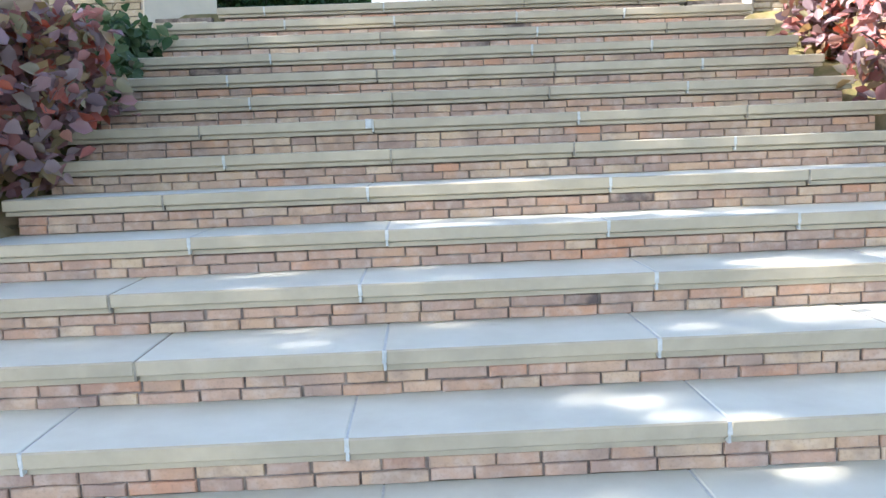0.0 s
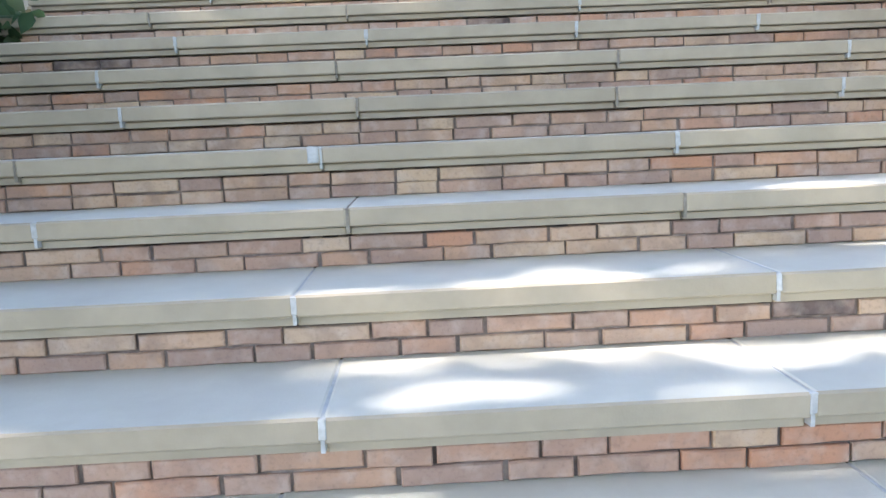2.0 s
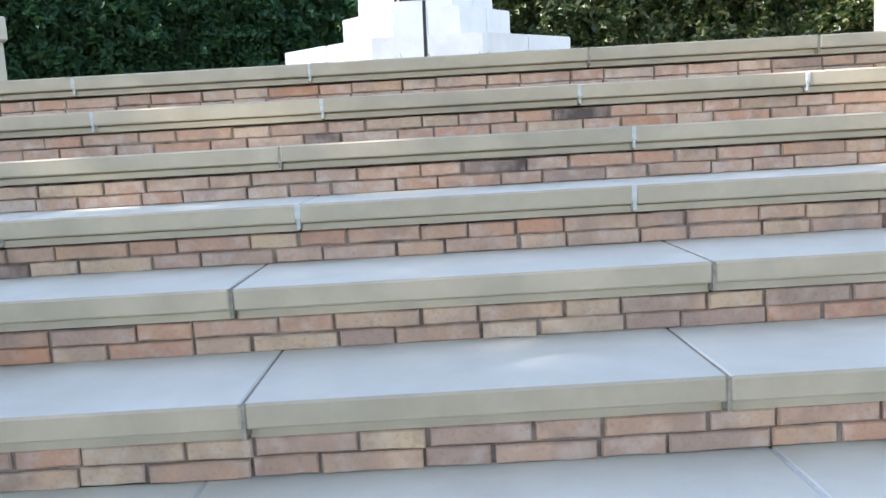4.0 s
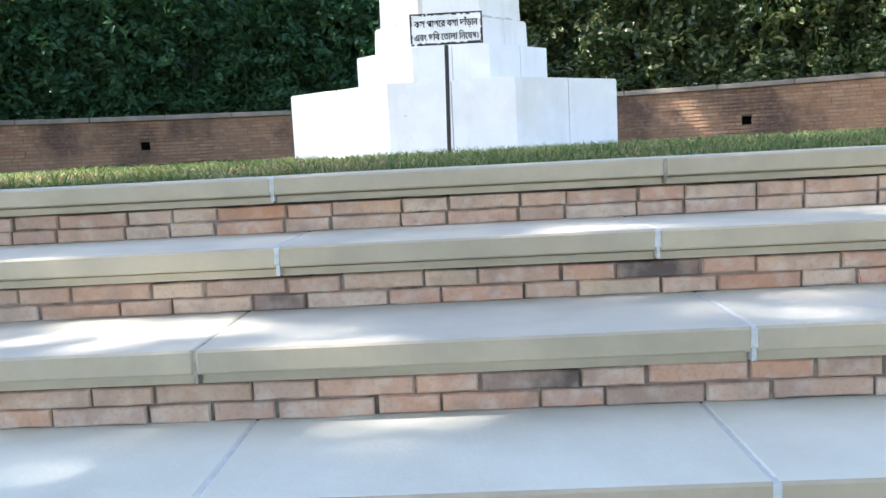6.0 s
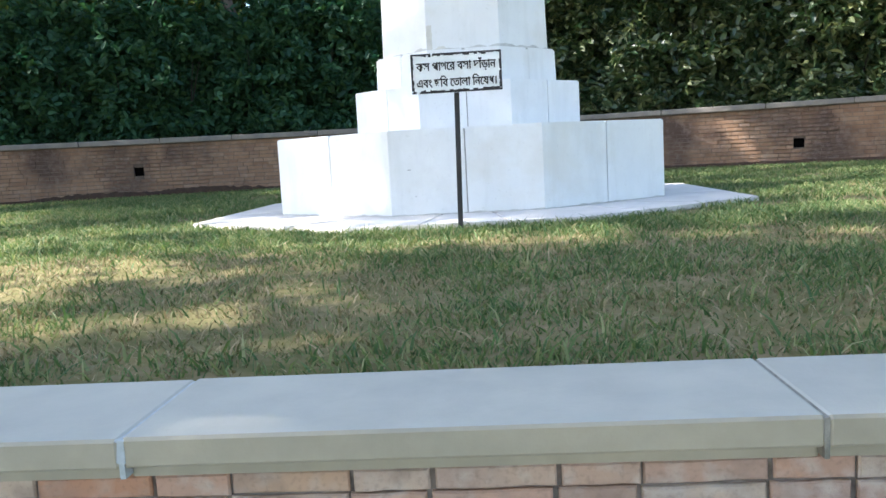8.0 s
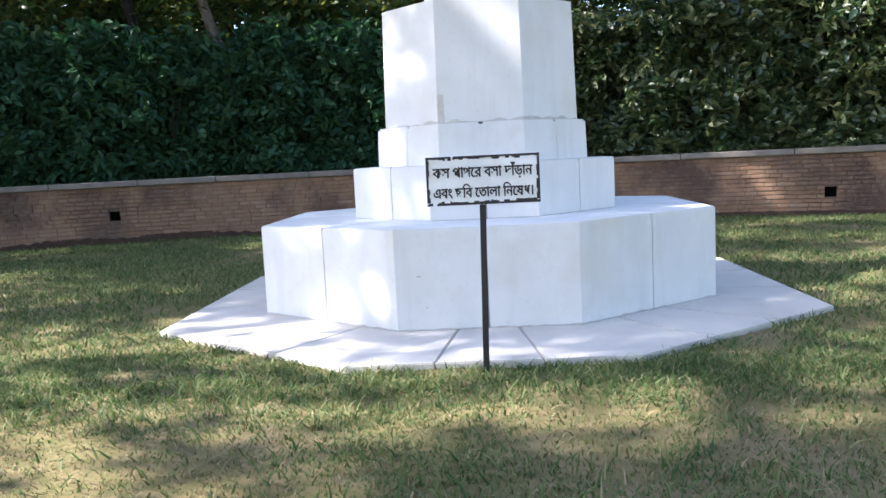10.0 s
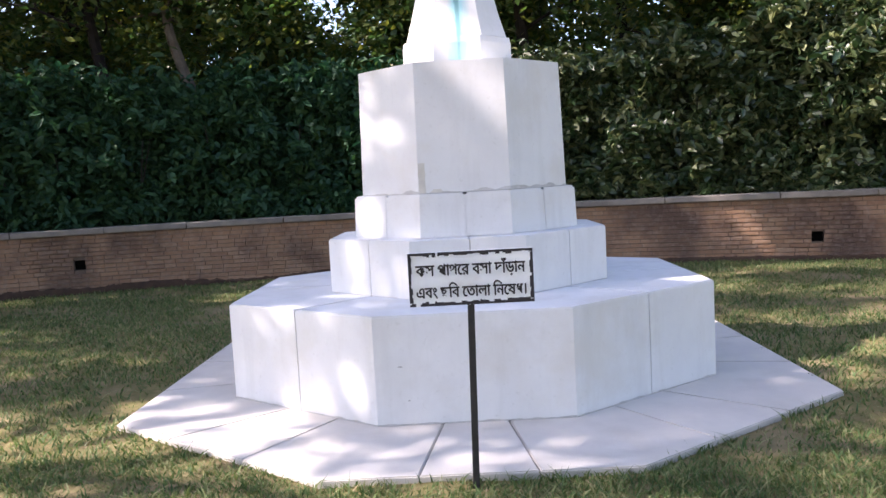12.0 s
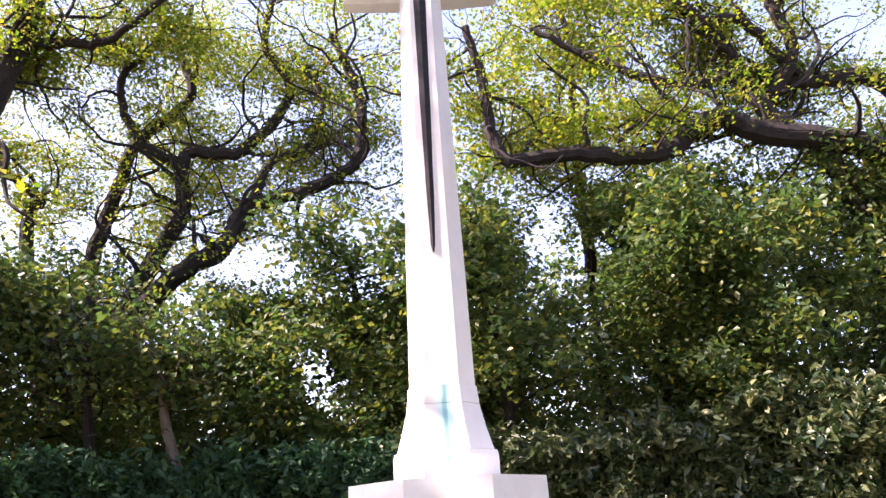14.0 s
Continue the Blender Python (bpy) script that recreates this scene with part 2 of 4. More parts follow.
M_FERN = leaf_mat("fern_leaf", [(0.035, 0.08, 0.035), (0.06, 0.11, 0.045), (0.10, 0.14, 0.07)], None, rough=0.5, trans=0.3)
M_WALLSTONE = brick_mat("side_wall_brick", [(0.50, 0.42, 0.28), (0.44, 0.36, 0.24), (0.54, 0.46, 0.32)], (0.25, 0.2, 0.14), 0.5)


# ---- builders ----
def adopt(ob, parent):
    """Makes ob a child that keeps its place in the world."""
    ob.parent = parent
    if parent and parent.data is None:
        ob.matrix_parent_inverse = Matrix.Translation(parent.location).inverted()
    return ob


def part(name, bm, material, parent=None, label="", smooth=False):
    """Link a bmesh as one mesh object under a thing or part."""
    me = bpy.data.meshes.new(name)
    bmesh.ops.recalc_face_normals(bm, faces=bm.faces)
    bm.to_mesh(me)
    bm.free()
    me.materials.append(material)
    if smooth:
        me.polygons.foreach_set("use_smooth", [True] * len(me.polygons))
    ob = adopt(new(name, me), parent)
    if label:
        ob["label"] = label
    return ob


def mesh_part(name, me, parent, x, y, z, rz=0.0):
    ob = adopt(new(name, me), parent)
    ob.location = (x, y, z)
    ob.rotation_euler = (0, 0, rz)
    return ob


def thing(name, x, y, z, label, category, group="", kind=""):
    ob = new(name)
    ob.location = (x, y, z)
    return tagged(ob, label, category, group, kind)


def box(bm, x0, x1, y0, y1, z0, z1, bevel=0.0, jit=0.0, rnd=random):
    vs = [bm.verts.new((x + rnd.uniform(-jit, jit), y + rnd.uniform(-jit, jit), z + rnd.uniform(-jit, jit))) for x in (x0, x1) for y in (y0, y1) for z in (z0, z1)]
    fs = [bm.faces.new([vs[i] for i in f]) for f in ((0, 1, 3, 2), (4, 6, 7, 5), (0, 4, 5, 1), (2, 3, 7, 6), (0, 2, 6, 4), (1, 5, 7, 3))]
    if bevel:
        es = {e for f in fs for e in f.edges}
        bmesh.ops.bevel(bm, geom=list(es), offset=bevel, segments=1, affect="EDGES")
    return bm


def prism(bm, rings, cap=True):
    """Joins rings of equal length (lists of points) into a closed skin."""
    vr = [[bm.verts.new(p) for p in r] for r in rings]
    for a, b in zip(vr, vr[1:]):
        for i in range(len(a)):
            j = (i + 1) % len(a)
            bm.faces.new((a[i], a[j], b[j], b[i]))
    if cap:
        bm.faces.new(vr[0][::-1])
        bm.faces.new(vr[-1])
    return bm


def octagon(hw, z, cx=0.0, cy=0.0, front=None, hy=None):
    """Eight corners of an octagon of half width hw (and half depth hy), counter-clockwise from the front left."""
    hy = hy or hw
    f = (front or hw * 0.8284) / 2
    g = f * hy / hw
    return [(cx + a, cy + b, z) for a, b in ((-f, -hy), (f, -hy), (hw, -g), (hw, g), (f, hy), (-f, hy), (-hw, g), (-hw, -g))]


def tube(bm, pts, radii, seg=7):
    """A tapering limb along a polyline."""
    pts = [Vector(p) for p in pts]
    rings = []
    for i, p in enumerate(pts):
        d = (pts[min(i + 1, len(pts) - 1)] - pts[max(i - 1, 0)]).normalized()
        u = d.orthogonal().normalized()
        v = d.cross(u)
        rings.append([bm.verts.new(p + (u * math.cos(a) + v * math.sin(a)) * radii[i]) for a in [2 * math.pi * k / seg for k in range(seg)]])
    for a, b in zip(rings, rings[1:]):
        best = min(range(seg), key=lambda s: sum((a[k].co - b[(k + s) % seg].co).length for k in range(seg)))
        for k in range(seg):
            bm.faces.new((a[k], a[(k + 1) % seg], b[(k + 1 + best) % seg], b[(k + best) % seg]))
    bm.faces.new(rings[-1])
    bm.faces.new(rings[0][::-1])
    return bm


def smooth_line(pts, n=6):
    """A rounded polyline through the points."""
    P = [Vector(p) for p in pts]
    P = [P[0] * 2 - P[1]] + P + [P[-1] * 2 - P[-2]]
    out = []
    for i in range(1, len(P) - 2):
        for k in range(n):
            t = k / n
            out.append(0.5 * (2 * P[i] + (P[i + 1] - P[i - 1]) * t + (2 * P[i - 1] - 5 * P[i] + 4 * P[i + 1] - P[i + 2]) * t * t + (3 * P[i] - P[i - 1] - 3 * P[i + 1] + P[i + 2]) * t ** 3))
    return out + [P[-2]]


def leaf_mesh(name, pts, size, rng, up=0.5, long=1.7, spread=0.35, fine=False):
    """One mesh of folded leaves at the points (an n x 3 array): four corners each, or six with a pointed tip where fine."""
    n = len(pts)
    nor = rng.normal(size=(n, 3))
    nor[:, 2] = np.abs(nor[:, 2]) + up
    nor /= np.linalg.norm(nor, axis=1)[:, None]
    ax = np.cross(nor, rng.normal(size=(n, 3)))
    ax /= np.linalg.norm(ax, axis=1)[:, None]
    sd = np.cross(nor, ax)
    s = (size * rng.uniform(1 - spread, 1 + spread, n))[:, None]
    base, tip = pts - ax * s * long / 2, pts + ax * s * long / 2 - nor * s * 0.15
    if fine:
        low, high = pts - ax * s * long * 0.2 + nor * s * 0.1, pts + ax * s * long * 0.14 + nor * s * 0.1
        corners = [base, low + sd * s * 0.42, high + sd * s * 0.4, tip - nor * s * 0.12, high - sd * s * 0.4, low - sd * s * 0.42]
        tris = ([0, 1, 2], [0, 2, 3], [0, 3, 4], [0, 4, 5])
    else:
        corners = [base, pts + sd * s / 2 + nor * s * 0.12, tip, pts - sd * s / 2 + nor * s * 0.12]
        tris = ([0, 1, 2], [0, 2, 3])
    v = np.stack(corners, 1).reshape(-1, 3)
    i = np.arange(n)[:, None] * len(corners)
    f = np.concatenate([i + t for t in tris], 1).reshape(-1, 3)
    me = bpy.data.meshes.new(name)
    me.vertices.add(len(v))
    me.vertices.foreach_set("co", v.astype(np.float32).ravel())
    me.loops.add(f.size)
    me.loops.foreach_set("vertex_index", f.astype(np.int32).ravel())
    me.polygons.add(len(f))
    me.polygons.foreach_set("loop_start", np.arange(0, f.size, 3, dtype=np.int32))
    me.update(calc_edges=True)
    return me


def leaf_part(name, pts, size, material, parent, rng, **kw):
    me = leaf_mesh(name, pts, size, rng, **kw)
    me.materials.append(material)
    return adopt(new(name, me), parent)


def clumps(rng, centres, per, radius, flat=0.7):
    """Points gathered round the centres."""
    c = np.repeat(np.asarray(centres, float), per, axis=0)
    r = rng.normal(size=c.shape) * np.array([1, 1, flat]) * radius
    return c + r


# ---- the ground ----
WCX, WCY, WR = 0.087, 2.816, 16.398
RISE, GO, Y0 = 0.19, 0.42, 2.08
SX0, SX1 = -1.425, 3.76


def lawn_z(y):
    return float(np.interp(y, (7.6, 7.95, 10.4, 19.0), (2.44, 2.465, 2.505, 2.535)))


def ground_z(x, y):
    d = math.hypot(x - WCX, y - WCY)
    if y > 7.75:
        z = lawn_z(y)
        if d > WR + 0.48:
            z = 3.38
    else:
        z = float(np.interp(y, (1.0, 2.2, 7.2, 7.75), (-0.2, -0.05, 2.05, 2.3)))
        if SX0 - 0.06 < x < SX1 + 0.06:
            z -= 0.45
        z += 0.06 * noise.noise((x * 1.3, y * 1.3, 0)) if y > 2 else 0
    return z + 0.012 * noise.noise((x * 3, y * 3, 1))


gx = [-2500, -400, -80, -30, -16] + list(np.arange(-12, 14.01, 0.3)) + [18, 30, 80, 400, 2500]
gy = [-2500, -400, -80, -30, -12] + list(np.arange(-6, 24.01, 0.3)) + [30, 80, 400, 2500]
bm = bmesh.new()
gv = [[bm.verts.new((x, y, ground_z(x, y) if abs(x) < 20 and -10 < y < 26 else (3.3 if y > 17 else 2.5 if y > 8 else -0.25))) for x in gx] for y in gy]
for r0, r1 in zip(gv, gv[1:]):
    for i in range(len(gx) - 1):
        bm.faces.new((r0[i], r0[i + 1], r1[i + 1], r1[i]))
ground = tagged(part("ground", bm, M_GROUND, smooth=True), "patchy green lawn with bare dry earth showing through", "lawn", kind="structure")

# ---- the landing below ----
bm = bmesh.new()
box(bm, -6.0, 8.0, -9.0, 2.15, -0.5, -0.19)
tagged(part("pavement", bm, M_PAVE), "worn stone landing at the foot of the stairs", "pavement", kind="structure")

# ---- the stairs ----
rb = random.Random(5)


def slab_mesh(length, depth, top):
    bm = bmesh.new()
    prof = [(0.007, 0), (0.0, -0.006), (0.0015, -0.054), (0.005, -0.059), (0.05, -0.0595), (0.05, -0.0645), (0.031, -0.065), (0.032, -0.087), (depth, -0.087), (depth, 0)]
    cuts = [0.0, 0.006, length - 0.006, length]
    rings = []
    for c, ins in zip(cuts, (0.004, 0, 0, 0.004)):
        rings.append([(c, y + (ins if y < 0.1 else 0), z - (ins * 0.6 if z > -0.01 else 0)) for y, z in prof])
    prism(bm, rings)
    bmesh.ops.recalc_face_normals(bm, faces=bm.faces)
    # Upward faces take the tread colour, which carries the brightness from overhead sky.
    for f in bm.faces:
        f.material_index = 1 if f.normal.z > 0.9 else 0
    me = bpy.data.meshes.new("slab")
    bm.to_mesh(me)
    bm.free()
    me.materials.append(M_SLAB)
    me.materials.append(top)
    return me


def rough_brick(bm, length, depth, height):
    """A brick with a worn, uneven face: an outline of ten points, set back a little at its rim."""
    n = 4
    low = [(length * i / n + (rb.uniform(-0.003, 0.003) if 0 < i < n else 0), rb.uniform(-0.0012, 0.0022)) for i in range(n + 1)]
    high = [(length * i / n + (rb.uniform(-0.003, 0.003) if 0 < i < n else 0), height - rb.uniform(-0.0012, 0.0022)) for i in range(n, -1, -1)]
    rim = low + high
    cx, cz = length / 2, height / 2
    rings = []
    for y, inset in ((depth, 0.0), (0.0045, 0.0), (0.0, 0.0038)):
        rings.append([(x - math.copysign(min(inset, abs(x - cx)), x - cx), y + (rb.uniform(0, 0.0012) if y < 0.02 else 0), z - math.copysign(inset, z - cz)) for x, z in rim])
    prism(bm, rings)


def brick_meshes(length, height, depth, material, count):
    out = []
    for i in range(count):
        bm = bmesh.new()
        rough_brick(bm, length, depth, height)
        bmesh.ops.recalc_face_normals(bm, faces=bm.faces)
        me = bpy.data.meshes.new("brick")
        bm.to_mesh(me)
        bm.free()
        me.materials.append(material)
        out.append(me)
    return out


STRETCH, HEAD = 0.230, 0.147
S_MESH = brick_meshes(STRETCH, 0.0450, 0.07, M_BRICK, 9)
H_MESH = brick_meshes(HEAD, 0.0450, 0.07, M_BRICK, 9)
S_PALE = brick_meshes(STRETCH, 0.0450, 0.07, M_BRICK_PALE, 7)
H_PALE = brick_meshes(HEAD, 0.0450, 0.07, M_BRICK_PALE, 7)
S_DARK = brick_meshes(STRETCH, 0.0450, 0.07, M_BRICK_DARK, 2)
H_DARK = brick_meshes(HEAD, 0.0450, 0.07, M_BRICK_DARK, 2)
SOOT = {(12, 0): (1.68,), (12, 1): (0.55,), (11, 0): (1.33,), (10, 0): (-0.75,), (10, 1): (-0.4,), (3, 0): (1.45,), (5, 0): (2.0,)}
for k in range(0, 14):
    yk, zk = Y0 + GO * k, RISE * k
    x0, x1 = (SX0, SX1) if k < 12 else (-1.42, 3.74) if k == 12 else (-1.02, 3.30)
    step = thing("stair_step", (x0 + x1) / 2, yk, zk, "stone slab tread on a riser of two brick courses", "stair", "steps of the stairs", "structure")
    depth = 0.488 if k < 13 else 0.405
    bm = bmesh.new()
    box(bm, x0 + 0.05, x1 - 0.05, yk + 0.068, yk + GO + 0.04 if k < 13 else yk + 0.40, zk - RISE, zk - 0.0965)
    box(bm, x0 + 0.05, x1 - 0.05, yk + 0.13, yk + 0.3, zk - 0.0965, zk - 0.0872)
    part("mortar_bed", bm, M_MORTAR, step)
    js = [j + rb.uniform(-0.006, 0.006) for j in ((-0.59, 0.49, 1.785, 2.855) if k % 2 else (-0.35, 0.603, 1.67, 2.61))]
    ends = [x0] + js + [x1]
    for a, b in zip(ends, ends[1:]):
        g0, g1 = (0.0038 if a != x0 else 0), (0.0038 if b != x1 else 0)
        L = round(b - a - g0 - g1, 3)
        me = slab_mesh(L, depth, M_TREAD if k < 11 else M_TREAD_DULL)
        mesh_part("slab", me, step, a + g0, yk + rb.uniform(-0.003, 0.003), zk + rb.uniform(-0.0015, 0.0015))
    for n, j in enumerate(js):
        bm = bmesh.new()
        wide = 0.005
        box(bm, j - wide, j + wide, yk + 0.003, yk + depth - 0.01, zk - 0.08, zk - 0.0025, jit=0.001, rnd=rb)
        pale = True
        if k == 7 and n == 1:
            box(bm, j - 0.05, j - 0.004, yk - 0.005, yk + 0.05, zk - 0.058, zk + 0.001, bevel=0.004, jit=0.004, rnd=rb)
        elif rb.random() < 0.62:
            box(bm, j - 0.009, j + 0.009, yk - 0.0005, yk + 0.03, zk - 0.05, zk - 0.002, bevel=0.002, jit=0.002, rnd=rb)
        else:
            pale = False
        part("joint", bm, M_JOINT if pale else M_DARKJOINT, step, "pale mortar joint" if pale else "dark dirty joint")
    for course in range(2):
        zc = zk - 0.0950 - 0.0450 - course * 0.0492
        x, nb = x0 + 0.055 - (0.09 if course else 0), (k + course) % 2
        while x < x1 - 0.06:
            L = STRETCH if nb % 2 == 0 else HEAD
            me = rb.choice((S_MESH if nb % 2 == 0 else H_MESH) if k < 11 or rb.random() < 0.2 else (S_PALE if nb % 2 == 0 else H_PALE))
            if any(x - 0.02 < q < x + L + 0.02 for q in SOOT.get((k, course), ())):
                me = rb.choice(S_DARK if nb % 2 == 0 else H_DARK)
            xs, xe = x, x + L
            if xs < x0 + 0.055:
                xs = x0 + 0.055
            if xe > x1 - 0.055:
                xe = x1 - 0.055
            if xe - xs > 0.03:
                ob = mesh_part("brick", me, step, xs, yk + 0.055 + rb.uniform(-0.004, 0.004), zc + rb.uniform(-0.002, 0.002))
                ob.scale = ((xe - xs) / L * 1.0, 1, 1)
                ob.rotation_euler = (0, rb.uniform(-0.006, 0.006), rb.uniform(-0.008, 0.008))
            x += L + 0.0085 + rb.uniform(-0.003, 0.004)
            nb += 1 if rb.random() < 0.93 else 0

# ---- piers and brick walls beside the head of the stairs ----
for sgn, cx in ((1, 1.105), (-1, 1.125)):
    inner, outer = (cx - sgn * 2.225, 8.0), (cx - sgn * 2.79, 7.56)
    pier = thing("stone_pier", (inner[0] + outer[0]) / 2, 7.9, 2.2, "smooth pale stone pier with a stone cap ending the low wall", "pier", "piers at the head of the stairs", "structure")
    far = [(outer[0] - sgn * 0.4, 8.2), (inner[0] - sgn * 0.35, 8.5)]
    ring = [outer, inner, far[1], far[0]]
    if sgn < 0:
        ring = ring[::-1]
    bm = prism(bmesh.new(), [[(x, y, z) for x, y in ring] for z in (2.1, 2.715)])
    bmesh.ops.bevel(bm, geom=bm.edges[:], offset=0.008, segments=1, affect="EDGES")
    part("pier_block", bm, M_PIER, pier)
    mx, my = sum(p[0] for p in ring) / 4, sum(p[1] for p in ring) / 4
    bm = prism(bmesh.new(), [[(mx + (x - mx) * s, my + (y - my) * s, z) for x, y in ring] for z, s in ((2.718, 1.06), (2.84, 1.06))])
    bmesh.ops.bevel(bm, geom=bm.edges[:], offset=0.008, segments=1, affect="EDGES")
    part("pier_cap", bm, M_PIER, pier)
    wall = thing("wall_side_1" if sgn > 0 else "wall_side_2", cx - sgn * 5, 7.65, 1.5, "pale brick retaining wall beside the stairs", "wall", kind="structure")
    bm = bmesh.new()
    xa, xb = sorted((cx - sgn * 2.2, cx - sgn * 9))
    box(bm, xa, xb, 7.62, 7.72, 1.2, 2.4)
    xa2, xb2 = sorted((cx - sgn * 2.8, cx - sgn * 9))
    box(bm, xa2, xb2, 7.62, 7.72, 2.4, 2.74)
    part("mortar_bed", bm, M_MORTAR, wall)
    bm = bmesh.new()
    box(bm, xa2, xb2, 7.54, 7.95, 2.745, 2.84, bevel=0.008)
    part("coping", bm, M_PIER, wall)
    W_MESH = brick_meshes(0.24, 0.055, 0.05, M_WALLSTONE, 3)
    for c in range(9):
        zc = 2.68 - c * 0.062
        x = (0.1 if c % 2 else 0.0)
        while x < 1.9:
            xx = cx - sgn * (2.24 + x) - (0.24 if sgn > 0 else 0)
            if x > 0.42 or zc < 2.36:
                mesh_part("brick", rb.choice(W_MESH), wall, xx, 7.6 + rb.uniform(-0.006, 0.004), zc)
            x += 0.249

# ---- the curved wall behind the cross ----
wall = thing("wall_back", WCX, WCY + WR, 2.7, "curved low brick wall with stone coping and weep holes", "wall", kind="structure")


def arc(s, r, z):
    """A point at s metres along the wall from its middle, at radius r."""
    a = s / WR
    return (WCX + r * math.sin(a), WCY + r * math.cos(a), z)


HOLES = [(WR * math.asin((-4.302 - WCX) / WR), 2.94), (WR * math.asin((5.664 - WCX) / WR), 2.845)]
cuts = sorted([x for x in np.arange(-12, 12.01, 0.5) if all(abs(x - h[0]) > 0.1 for h in HOLES)] + [h[0] + d for h in HOLES for d in (-0.075, 0.075)])


def arc_box(bm, s0, s1, r0, r1, z0, z1):
    ring = lambda z: [arc(s0, r0, z), arc(s1, r0, z), arc(s1, r1, z), arc(s0, r1, z)]
    prism(bm, [ring(z0), ring(z1)])


bm = bmesh.new()
for s0, s1 in zip(cuts, cuts[1:]):
    hole = [h for h in HOLES if abs((s0 + s1) / 2 - h[0]) < 0.03]
    if hole:
        hz = hole[0][1]
        arc_box(bm, s0, s1, WR + 0.022, WR + 0.3, 2.3, hz - 0.07)
        arc_box(bm, s0, s1, WR + 0.022, WR + 0.3, hz + 0.07, 3.36)
        arc_box(bm, s0, s1, WR + 0.25, WR + 0.3, hz - 0.07, hz + 0.07)
    else:
        arc_box(bm, s0, s1, WR + 0.022, WR + 0.3, 2.3, 3.36)
# Added plates in the holes: their deep shade put in as black.
back = bmesh.new()
for hs, hz in HOLES:
    arc_box(back, hs - 0.07, hs + 0.07, WR + 0.09, WR + 0.1, hz - 0.066, hz + 0.066)
part("drain_back", back, M_VOID, wall, "black plates standing for the shade inside the weep holes")
part("mortar_bed", bm, mat("wall_mortar", (0.22, 0.165, 0.125), (0.10, 0.07, 0.05), scale=3, stain=(0.07, 0.045, 0.035), sscale=1.2, rough=1.0), wall)
s = -12.0
while s < 12:
    L = rb.uniform(1.1, 1.5)
    bm = bmesh.new()
    arc_box(bm, s, min(s + L, 12) - 0.008, WR - 0.035, WR + 0.34, 3.362, 3.443 + rb.uniform(-0.002, 0.002))
    bmesh.ops.bevel(bm, geom=bm.edges[:], offset=0.008, segments=1, affect="EDGES")
    part("coping_stone", bm, M_COPING, wall)
    s += L
WS = brick_meshes(0.235, 0.050, 0.06, M_WBRICK, 5)
WH = brick_meshes(0.148, 0.050, 0.06, M_WBRICK, 4)
rest = bmesh.new()
for c in range(14):
    zc = 3.357 - 0.0590 * (c + 1)
    s, nb = -11.0 + rb.uniform(0, 0.2), c
    while s < 11.0:
        L = 0.235 if nb % 2 == 0 else 0.148
        e = s + L
        for h in HOLES:
            if zc < h[1] + 0.068 and zc + 0.050 > h[1] - 0.068:
                if s < h[0] - 0.075 < e:
                    e = h[0] - 0.075
                elif h[0] - 0.075 <= s < h[0] + 0.075:
                    s = h[0] + 0.075
                    e = max(e, s)
        if e - s > 0.025:
            a = s / WR
            rr = WR + rb.uniform(-0.004, 0.008)
            if (-5.2 < s < -3.4 or 4.5 < s < 6.1) and c < 13:
                p = arc(s, rr, zc + rb.uniform(-0.002, 0.002))
                mesh_part("brick", rb.choice(WS if nb % 2 == 0 else WH), wall, *p, -a).scale = ((e - s) / L, 1, 1)
            else:
                arc_box(rest, s, e, rr, WR + 0.05, zc, zc + 0.050)
        s = max(e, s) + rb.uniform(0.004, 0.010)
        nb += 1 if rb.random() < 0.8 else 2
tagged(part("bricks", rest, M_WBRICK, wall), kind="stuff")

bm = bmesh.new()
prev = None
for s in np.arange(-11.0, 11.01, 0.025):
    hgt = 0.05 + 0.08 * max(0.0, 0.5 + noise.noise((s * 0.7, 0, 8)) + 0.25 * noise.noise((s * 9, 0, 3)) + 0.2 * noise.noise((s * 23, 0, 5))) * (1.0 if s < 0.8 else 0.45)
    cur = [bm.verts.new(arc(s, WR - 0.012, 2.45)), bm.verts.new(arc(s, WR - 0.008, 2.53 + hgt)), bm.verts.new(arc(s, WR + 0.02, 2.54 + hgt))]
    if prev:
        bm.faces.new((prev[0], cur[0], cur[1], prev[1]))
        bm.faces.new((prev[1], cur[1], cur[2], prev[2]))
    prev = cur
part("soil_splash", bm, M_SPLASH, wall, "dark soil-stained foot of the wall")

# ---- the memorial cross ----
CX, CY = 1.038, 13.28
cross = thing("memorial_cross", CX, CY, 2.48, "tall white stone memorial cross with bronze sword on octagonal steps", "memorial")


def ring_split(outer, inner, fracs):
    """Cuts an octagonal ring into pieces: for every face the cuts at the fractions, each piece round to the next cut."""
    pts = []
    n = 8
    for i in range(n):
        a, b = Vector(outer[i]), Vector(outer[(i + 1) % n])
        c, d = Vector(inner[i]), Vector(inner[(i + 1) % n])
        pts.append(("corner", a, c))
        for f in fracs:
            pts.append(("cut", a.lerp(b, f), c.lerp(d, f)))
    cuts = [k for k, p in enumerate(pts) if p[0] == "cut"]
    out = []
    for i, k in enumerate(cuts):
        e = cuts[(i + 1) % len(cuts)]
        seq = [pts[k % len(pts)]]
        j = k
        while j % len(pts) != e:
            j += 1
            seq.append(pts[j % len(pts)])
        out.append(([p[1] for p in seq], [p[2] for p in seq]))
    return out


